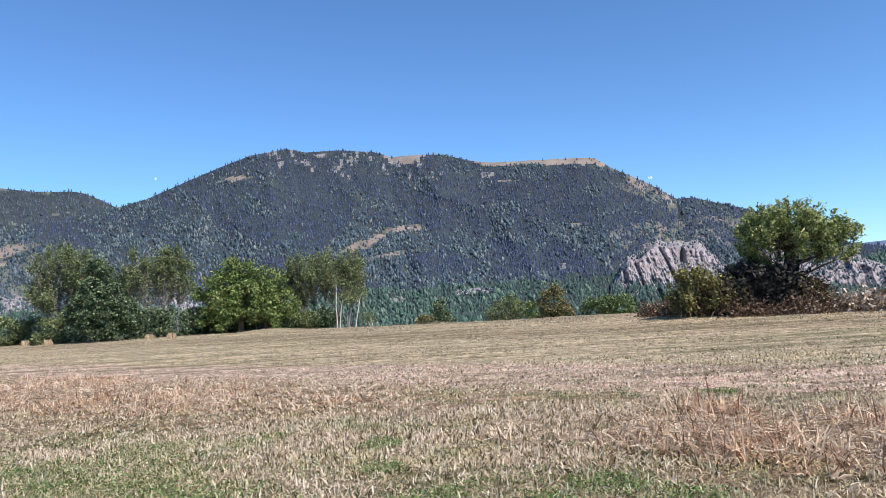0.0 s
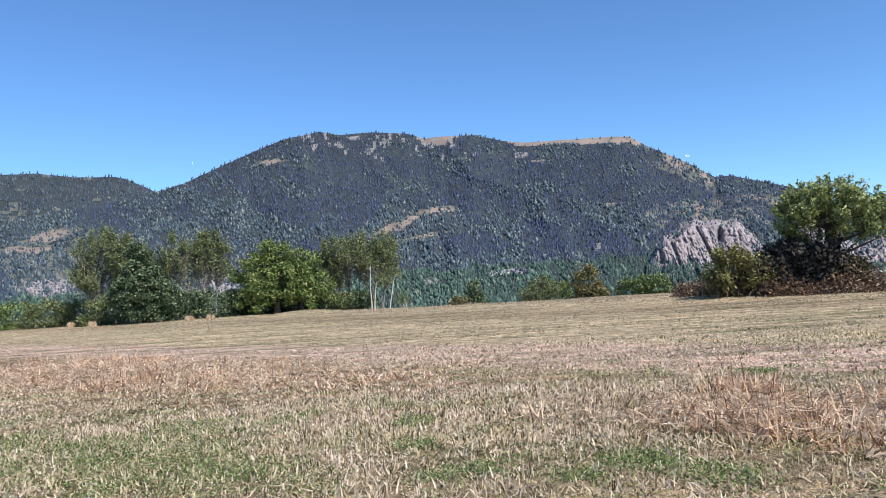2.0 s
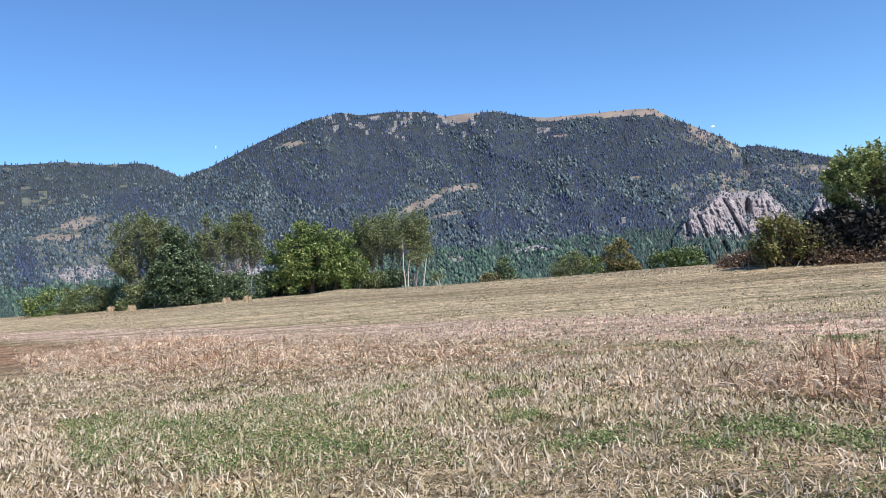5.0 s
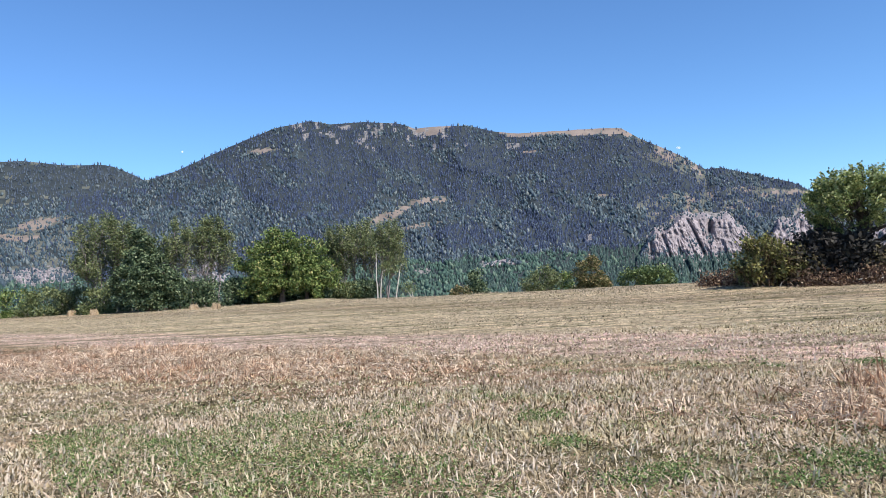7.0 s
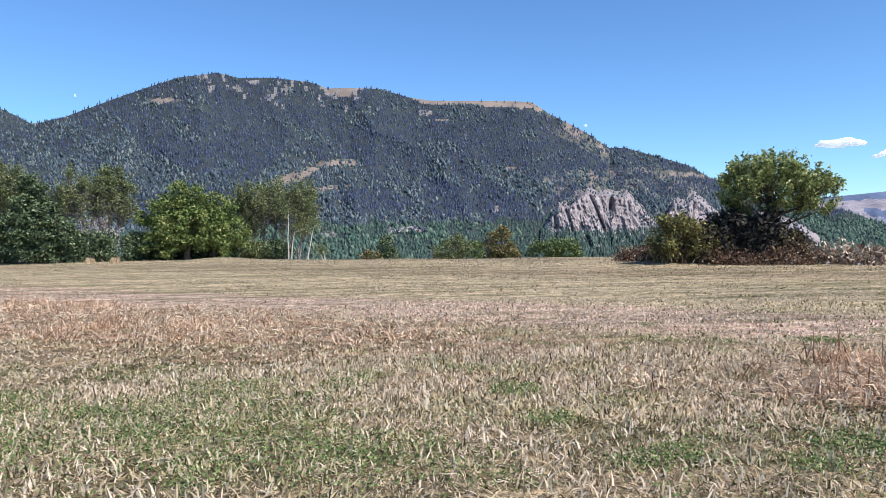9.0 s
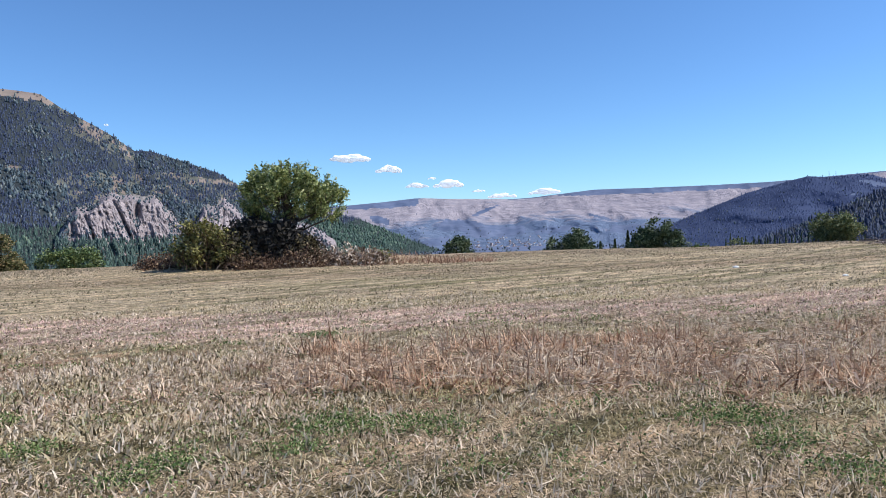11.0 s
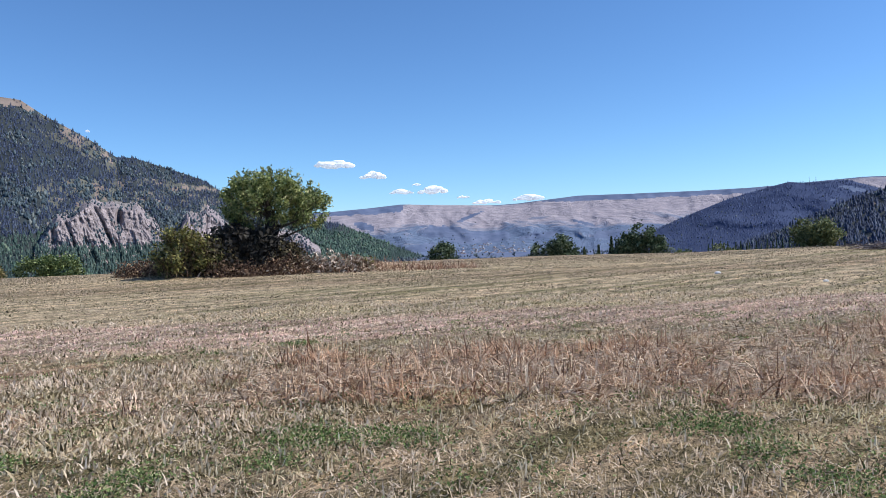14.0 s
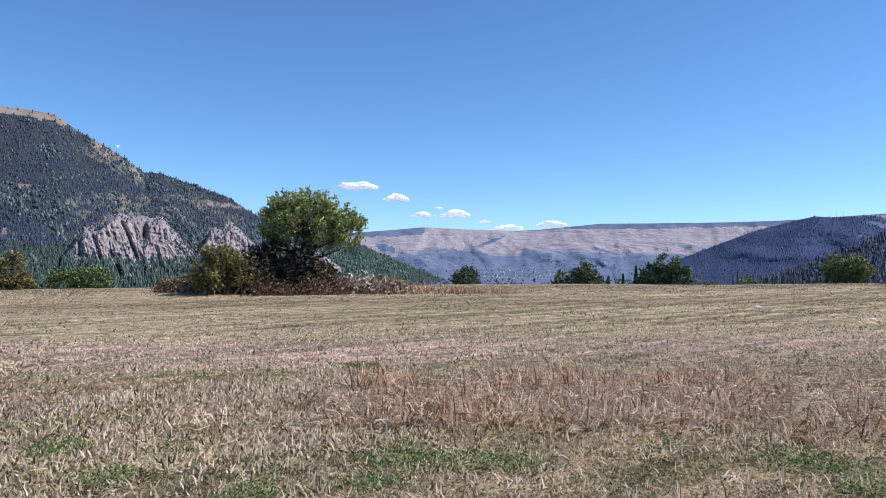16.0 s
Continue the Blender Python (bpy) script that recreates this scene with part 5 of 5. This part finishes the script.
def straw_bundle(az, r, label):
    m, z = place(az, r)
    root = tagged(new("straw_bundle"), label, "straw bundle", "straw bundles at the field edge")
    root.matrix_basis = m @ Matrix.Scale(0.58, 4)
    bm = bmesh.new()
    for sx_, hh in ((-0.22, 0.8), (0.24, 0.7)):
        mm = Matrix.Translation((sx_, 0, hh * 0.45)) @ Matrix.Rotation(sx_ * 0.9, 4, "Y")
        bmesh.ops.create_cone(bm, cap_ends=True, segments=10, radius1=0.36, radius2=0.2, depth=hh * 0.95, matrix=mm)
    for v in bm.verts:
        v.co += v.normal * 0.04 * noise.noise(v.co * 6 + Vector((az, 0, 0)))
    me = bpy.data.meshes.new("core")
    bm.to_mesh(me)
    bm.free()
    me.materials.append(hay_mat)
    part("core", me, root)
    n = 420
    a, t = rng.uniform(0, 6.28, n), rng.random(n)
    side = np.where(rng.random(n) < 0.5, -0.22, 0.24)
    s = np.stack([side + np.cos(a) * 0.37, np.sin(a) * 0.37, np.full(n, 0.02)], -1)
    e = np.stack([side * 0.8 + np.cos(a) * 0.2, np.sin(a) * 0.2, 0.55 + 0.4 * t], -1)
    v, f = strokes(s, e, 0.02)
    part("straw_cover", mesh_from("straw_cover", v, f, hay_mat), root)


for az, r in ((-29.97, 70.0), (-28.63, 67.2), (-22.1, 61.5), (-20.6, 58.5)):
    straw_bundle(az, r, "small standing bundle of yellow straw beside the hedge")


def litter(x, y, size, seed):
    bm = bmesh.new()
    bmesh.ops.create_icosphere(bm, subdivisions=3, radius=size)
    for v in bm.verts:
        n = noise.fractal(v.co * (2.2 / size) + Vector((seed, 0, 0)), 1.0, 2.0, 3)
        v.co += v.normal * n * size * 0.16
        v.co.z = max(v.co.z * 0.5, -size * 0.2)
    me = bpy.data.meshes.new("plastic_bag")
    bm.to_mesh(me)
    bm.free()
    me.materials.append(plastic_mat)
    ob = new("plastic_bag", me)
    z = float(ground_z(np.array([x]), np.array([y]))[0])
    ob.location = (x, y, z + size * 0.2)
    ob.rotation_euler = (0, 0, seed)
    tagged(ob, "crumpled white plastic bag lying on the field", "litter")


litter(22.4, 13.3, 0.11, 2)
litter(19.15, 8.6, 0.075, 5)


def brush_pile(az, r):
    m, z = place(az, r)
    root = tagged(new("brush_pile"), "low pile of grey cut branches and dry grass", "brush pile")
    root.matrix_basis = m
    n = 420
    c = np.stack([rng.normal(0, 0.65, n), rng.normal(0, 0.3, n), np.abs(rng.normal(0, 0.14, n)) + 0.04], -1)
    d = rng.normal(size=(n, 3)) * np.array([0.5, 0.4, 0.14])
    e = c + d
    e[:, 2] = np.maximum(e[:, 2], 0.02)
    v, f = strokes(c, e, 0.02)
    part("branchwork", mesh_from("branchwork", v, f, twig_mat), root)
    v, f = leaf_quads(c[:150], 0.1, 0.5, 0.3)
    part("foliage", mesh_from("foliage", v, f, bramble_mat), root)


brush_pile(71.7, 46)


def radio_mast(az, height):
    """A thin mast on the hill's crest, with its short cross arms."""
    p, _ = HILL.point(np.array([az]), np.array([0.995]))
    root = tagged(new("radio_mast"), "thin grey radio mast on the wooded hilltop", "mast", "masts on the hill")
    root.matrix_basis = Matrix.Translation(tuple(p[0] - np.array([0, 0, 0.5])))
    v, f = tube([(0, 0, 0), (0, 0, height * 0.5), (0, 0, height)], [0.5, 0.35, 0.15], 6)
    part("pole", mesh_from("pole", v, f, mast_mat), root)
    for k in (0.7, 0.85):
        v, f = tube([(-0.9, 0.3, height * k), (0, 0, height * k), (0.9, -0.3, height * k)], [0.12, 0.15, 0.12], 5)
        part("cross_arm", mesh_from("cross_arm", v, f, mast_mat), root)


radio_mast(69.48, 16.0)
radio_mast(69.9, 14.0)


# ---- grass: mown stubble, uncut straw and green patches ----
def bearing_points(n, r0, r1, a0=-37, a1=94):
    r = np.sqrt(rng.uniform(r0 * r0, r1 * r1, n))
    x, y = polar(rng.uniform(a0, a1, n), r)
    return x, y


def across(x, y):
    return x * ROW_N[0] + y * ROW_N[1]


def along(x, y):
    return x * ROW_N[1] - y * ROW_N[0]


def blades(x, y, h, w, lean):
    """Narrow pointed blades, two bent segments each."""
    n = len(x)
    base = np.stack([x, y, ground_z(x, y) - 0.005], -1)
    a = rng.uniform(0, 6.28, n)
    side = np.stack([np.cos(a), np.sin(a), np.zeros(n)], -1) * (w / 2)[:, None]
    b = rng.uniform(0, 6.28, n)
    k = np.abs(rng.normal(0, 1, n)) * lean
    tilt = np.stack([np.cos(b) * k, np.sin(b) * k, np.ones(n)], -1)
    tilt /= np.linalg.norm(tilt, axis=1, keepdims=True)
    droop = np.stack([np.cos(b) * k, np.sin(b) * k, np.full(n, 0.45)], -1)
    droop /= np.linalg.norm(droop, axis=1, keepdims=True)
    mid = base + tilt * (h * 0.6)[:, None]
    tip = mid + droop * (h * 0.45)[:, None]
    v = np.stack([base - side, base + side, mid + side * 0.7, mid - side * 0.7, tip], 1)
    o = np.arange(n)[:, None] * 5
    f = np.concatenate([np.stack([o[:, 0], o[:, 0] + 1, o[:, 0] + 2], -1), np.stack([o[:, 0], o[:, 0] + 2, o[:, 0] + 3], -1), np.stack([o[:, 0] + 3, o[:, 0] + 2, o[:, 0] + 4], -1)])
    return v.reshape(-1, 3), f


def simple_blades(x, y, h, w, lean):
    """One pointed triangle a blade."""
    n = len(x)
    base = np.stack([x, y, ground_z(x, y) - 0.005], -1)
    a, b = rng.uniform(0, 6.28, n), rng.uniform(0, 6.28, n)
    side = np.stack([np.cos(a), np.sin(a), np.zeros(n)], -1) * (w / 2)[:, None]
    k = np.abs(rng.normal(0, 1, n)) * lean * np.where(rng.random(n) < 0.55, 2.2, 0.7)
    d = np.stack([np.cos(b) * k, np.sin(b) * k, np.ones(n)], -1)
    d /= np.linalg.norm(d, axis=1, keepdims=True)
    v = np.stack([base - side, base + side, base + d * h[:, None]], 1)
    return v.reshape(-1, 3), np.arange(n * 3).reshape(n, 3)


def in_straw(x, y, pad=0.0):
    u, v = across(x, y), along(x, y)
    w = 1.3 * (fbm(x * 0.5, y * 0.5, 3, 91) - 0.5)
    w = w + 1.1 * (fbm(x * 2.2, y * 2.2, 2, 93) - 0.5) + 0.6 * (lattice(np.floor(x * 40), np.floor(y * 40), 97) - 0.5)
    left = (v > -24) & (v < -8.2 + 2 * w) & (u > np.interp(v, [-21, -12, -8], [6.0, 7.3, 8.9]) + w - pad) & (u < 11.0 + w + pad)
    right = (v > -3.0 + 2 * w) & (v < 14) & (u > np.interp(v, [-4, 0, 4], [7.6, 6.2, 5.9]) + w - pad) & (u < 9.7 + 0.7 * w + pad)
    return left | right


def in_pale(x, y):
    u = across(x, y) + 1.0 * (fbm(x * 0.25, y * 0.25, 3, 95) - 0.5)
    return (u > 11.2) & (u < 14.6)


GREEN = [(1.25, 6.15, 0.46), (1.75, 5.55, 0.42), (0.7, 5.75, 0.3), (-2.43, 9.15, 0.46), (-4.2, 7.5, 1.2), (-4.95, 7.0, 0.9), (-4.7, 8.1, 0.7), (-3.2, 7.0, 1.0), (-2.4, 6.4, 0.7), (-3.6, 8.6, 0.9), (-5.8, 8.4, 0.9), (-3.3, 6.05, 0.35), (-0.78, 8.35, 0.28), (-0.7, 7.2, 0.28), (-0.36, 6.05, 0.22), (-0.05, 6.11, 0.2),
         (-2.64, 6.73, 0.22), (3.55, 3.85, 0.4), (3.14, 3.33, 0.3), (2.94, 2.73, 0.32), (2.35, 7.17, 0.18), (8.0, 5.8, 0.3), (4.0, 10.7, 0.3)]


def greenness(x, y):
    g = np.zeros(len(x))
    for cx, cy, r in GREEN:
        g = np.maximum(g, 1 - np.hypot(x - cx, y - cy) / (r * 1.3))
    return g + 0.9 * (fbm(x * 2.2, y * 2.2, 4, 99) - 0.5)


def stuff(name, v, f, mat, label):
    tagged(new(name, mesh_from(name, v, f, mat)), label, "grass", kind="stuff")


def short_grass():
    vs, fs, off = [], [], 0
    pv, pf, poff = [], [], 0
    for r0, r1, n, h0, h1, w0, w1, lean, a0, a1 in ((1.6, 7, 170000, 0.018, 0.045, 0.01, 0.02, 3.6, -66, 98), (7, 11, 190000, 0.03, 0.072, 0.018, 0.033, 3.4, -50, 95), (11, 18, 180000, 0.03, 0.075, 0.024, 0.042, 3.4, -46, 94),
                                                    (18, 50, 280000, 0.025, 0.06, 0.03, 0.06, 2.2, -37, 88), (50, 92, 70000, 0.03, 0.06, 0.04, 0.09, 2.2, -37, -5)):
        x, y = bearing_points(n, r0, r1, a0, a1)
        clump = (0.65 * fbm(x * 7, y * 7, 2, 15) + 0.35 * fbm(across(x, y) * 1.7, along(x, y) * 0.22, 3, 17)) if r1 < 20 else (0.55 * fbm(x * 1.1, y * 1.1, 3, 15) + 0.45 * fbm(across(x, y) * 2.0, along(x, y) * 0.3, 3, 17))
        keep = rng.random(n) < (np.clip(0.62 + 4.0 * (clump - 0.47), 0.25, 1.0) if r1 < 20 else np.clip(0.4 + 5.0 * (clump - 0.48), 0.04, 1.0))
        x, y, clump = x[keep], y[keep], clump[keep]
        h = rng.uniform(h0, h1, len(x)) * (0.6 + clump)
        w = rng.uniform(w0, w1, len(x)) * np.clip(np.hypot(x, y) / 5.0, 0.7, 1)
        pale = in_pale(x, y) & (rng.random(len(x)) < 0.5)
        v, f = simple_blades(x[~pale], y[~pale], h[~pale], w[~pale], lean)
        vs.append(v), fs.append(f + off)
        off += len(v)
        v, f = simple_blades(x[pale], y[pale], h[pale] * 0.8, w[pale], lean)
        pv.append(v), pf.append(f + poff)
        poff += len(v)
    near = sum(len(v) for v in vs[:3])
    stuff("far_mown_grass", np.concatenate(vs[3:]), np.concatenate(fs[3:]) - near, far_grass_mat, "far mown grass, tan and olive")
    vs, fs = vs[:3], fs[:3]
    stuff("dry_grass", np.concatenate(vs), np.concatenate(fs), dry_mat, "short mown dry grass, tan and olive")
    stuff("pale_stubble", np.concatenate(pv), np.concatenate(pf), pale_mat, "pale pinkish stubble in a mown swath")


def curved_grass():
    """Dry blades that bend over and lie across one another, nearest the path."""
    x, y = bearing_points(165000, 1.6, 10.5, -64, 98)
    clump = 0.6 * fbm(x * 6, y * 6, 2, 151) + 0.4 * fbm(across(x, y) * 1.7, along(x, y) * 0.3, 3, 153)
    ok = rng.random(len(x)) < np.clip(0.6 + 4.0 * (clump - 0.48), 0.15, 1.0)
    x, y = x[ok], y[ok]
    v, f = blades(x, y, rng.uniform(0.05, 0.12, len(x)), rng.uniform(0.009, 0.016, len(x)) * np.clip(np.hypot(x, y) / 5.0, 0.85, 1.6), 3.4)
    stuff("bent_grass", v, f, dry_mat, "bent dry grass blades lying over one another")


def long_straw():
    x, y = bearing_points(560000, 4.5, 26)
    ok = in_straw(x, y) & (rng.random(len(x)) < np.clip(0.4 + 3.6 * (fbm(x * 1.3, y * 1.3, 3, 19) - 0.42), 0.08, 1))
    ok = ok & ((along(x, y) > -6) | (rng.random(len(x)) < 0.5))
    x, y = x[ok], y[ok]
    tall = fbm(x * 0.8, y * 0.8, 3, 23)
    h = rng.uniform(0.08, 0.36, len(x)) * np.clip(2.0 * tall - 0.15, 0.3, 1.4) * np.where(along(x, y) > -6, 1.0, 0.72)
    v, f = blades(x, y, h, rng.uniform(0.012, 0.024, len(x)), 3.0)
    stuff("straw_grass", v, f, straw_mat, "uncut strip of tall reddish dry straw grass")


def tufts(name, x, y, each, lo, hi, width, lean, mat, label):
    """Bunches of bent blades fanning out from one root."""
    n = len(x)
    big = np.repeat(rng.uniform(0.6, 1.2, n), each)
    way = np.repeat(rng.uniform(0, 6.28, n), each)
    bx, by = np.repeat(x, each), np.repeat(y, each)
    m = n * each
    bx, by = bx + rng.normal(0, 0.025, m), by + rng.normal(0, 0.025, m)
    h = rng.uniform(lo, hi, m) * big
    a = rng.uniform(0, 6.28, m)
    base = np.stack([bx, by, ground_z(bx, by) - 0.01], -1)
    k = np.abs(rng.normal(0.5, 0.6, m)) * lean
    d = np.stack([np.cos(way) * 0.6 * lean + np.cos(a) * k, np.sin(way) * 0.6 * lean + np.sin(a) * k, np.full(m, 1.0)], -1)
    d /= np.linalg.norm(d, axis=1, keepdims=True)
    e = d * np.array([1.2, 1.2, 0.15]) - np.array([0, 0, 0.12])
    side = np.cross(d, rng.normal(size=(m, 3)))
    side /= np.linalg.norm(side, axis=1, keepdims=True)
    side *= (width * rng.uniform(0.6, 1.3, m))[:, None] / 2
    mid = base + d * (h * 0.6)[:, None]
    tip = mid + e * (h * 0.45)[:, None]
    v = np.stack([base - side, base + side, mid + side * 0.8, mid - side * 0.8, tip], 1)
    o = np.arange(m) * 5
    f = np.concatenate([np.stack([o, o + 1, o + 2], -1), np.stack([o, o + 2, o + 3], -1), np.stack([o + 3, o + 2, o + 4], -1)])
    stuff(name, v.reshape(-1, 3), f, mat, label)


def straw_tufts():
    x, y = bearing_points(34000, 4.5, 24)
    ok = in_straw(x, y, 0.25) & (rng.random(len(x)) < np.clip(3.0 * (fbm(x * 0.9, y * 0.9, 3, 27) - 0.32), 0.1, 1)) & ((along(x, y) > -6) | (rng.random(len(x)) < 0.4))
    tufts("straw_tuft", x[ok], y[ok], 11, 0.11, 0.32, 0.018, 1.6, tuft_mat, "bent bunches of pale dry straw")
    x, y = bearing_points(3500, 2.4, 13, -50, 94)
    ok = (greenness(x, y) < 0.2) & (rng.random(len(x)) < np.clip(2.5 * (fbm(x * 1.4, y * 1.4, 3, 29) - 0.3), 0.05, 1))
    tufts("mown_tuft", x[ok], y[ok], 7, 0.04, 0.09, 0.009, 1.9, dry_mat, "small tufts of mown dry grass")


def loose_straw():
    x, y = bearing_points(84000, 2.4, 20)
    ok = rng.random(len(x)) < np.clip(2.2 * (fbm(x * 0.9, y * 0.9, 3, 43) - 0.45), 0.02, 1) + 0.75 * in_straw(x, y, 0.3) * np.where(along(x, y) > -6, 1.0, 0.25)
    x, y = x[ok], y[ok]
    n = len(x)
    a = rng.uniform(0, 6.28, n)
    ln = rng.uniform(0.07, 0.2, n) * np.where(in_straw(x, y, 0.3), 1.45, 1.0)
    s = np.stack([x, y, ground_z(x, y) + rng.uniform(0.02, 0.06, n) * np.where(in_straw(x, y, 0.3), 3.2, 1.0)], -1)
    e = s + np.stack([np.cos(a) * ln, np.sin(a) * ln, rng.uniform(-0.03, 0.06, n)], -1)
    v, f = strokes(s, e, 0.0042)
    stuff("loose_straw", v, f, stalk_mat, "loose pale straws lying on the mown grass")


def green_patches():
    x, y = bearing_points(620000, 2.6, 13)
    ok = (greenness(x, y) > 0.06 + np.where(x < -1.8, 1.2, 0.68) * rng.random(len(x))) | (rng.random(len(x)) < 0.05 * np.clip(4 * (fbm(x * 0.7, y * 0.7, 3, 103) - 0.45), 0, 1) * (across(x, y) < 7.5))
    x, y = x[ok], y[ok]
    c = np.stack([x, y, ground_z(x, y) + rng.uniform(0.015, 0.06, len(x))], -1)
    v, f = leaf_quads(c, 0.012, 0.9, 0.7)
    stuff("green_clover", v, f, green_mat, "fresh green clover and weed patches in the mown grass")


def bank_grass():
    n = 16000
    x, y = bearing_points(n, 33, 40, 15, 42)
    ok = rng.random(n) < np.clip(np.interp(np.degrees(np.arctan2(x, y)), [15, 24, 28, 38, 42], [0.05, 0.2, 1.2, 1.0, 0.25]) * (fbm(x, y, 3, 47) + 0.2) * np.exp(-((np.hypot(x, y) - 35.4) / 1.6) ** 2), 0, 1)
    x, y = x[ok], y[ok]
    v, f = blades(x, y, rng.uniform(0.18, 0.5, len(x)), rng.uniform(0.018, 0.035, len(x)), 1.3)
    stuff("bank_grass", v, f, red_grass_mat, "long reddish dry grass on the bank under the tree")
    n = 40000
    az = rng.uniform(-36, 85, n)
    r = np.interp(az, BROW[:, 0], BROW[:, 1]) + rng.normal(0, 3, n)
    x, y = polar(az, r)
    ok = rng.random(n) < np.clip(2.6 * (fbm(x * 0.3, y * 0.3, 3, 51) - 0.4), 0.03, 1)
    x, y = x[ok], y[ok]
    v, f = simple_blades(x, y, rng.uniform(0.05, 0.2, len(x)), rng.uniform(0.02, 0.04, len(x)), 0.9)
    stuff("brow_grass", v, f, far_grass_mat, "pale long dry grass along the brow of the field")


short_grass()
curved_grass()
long_straw()
straw_tufts()
loose_straw()
green_patches()
bank_grass()
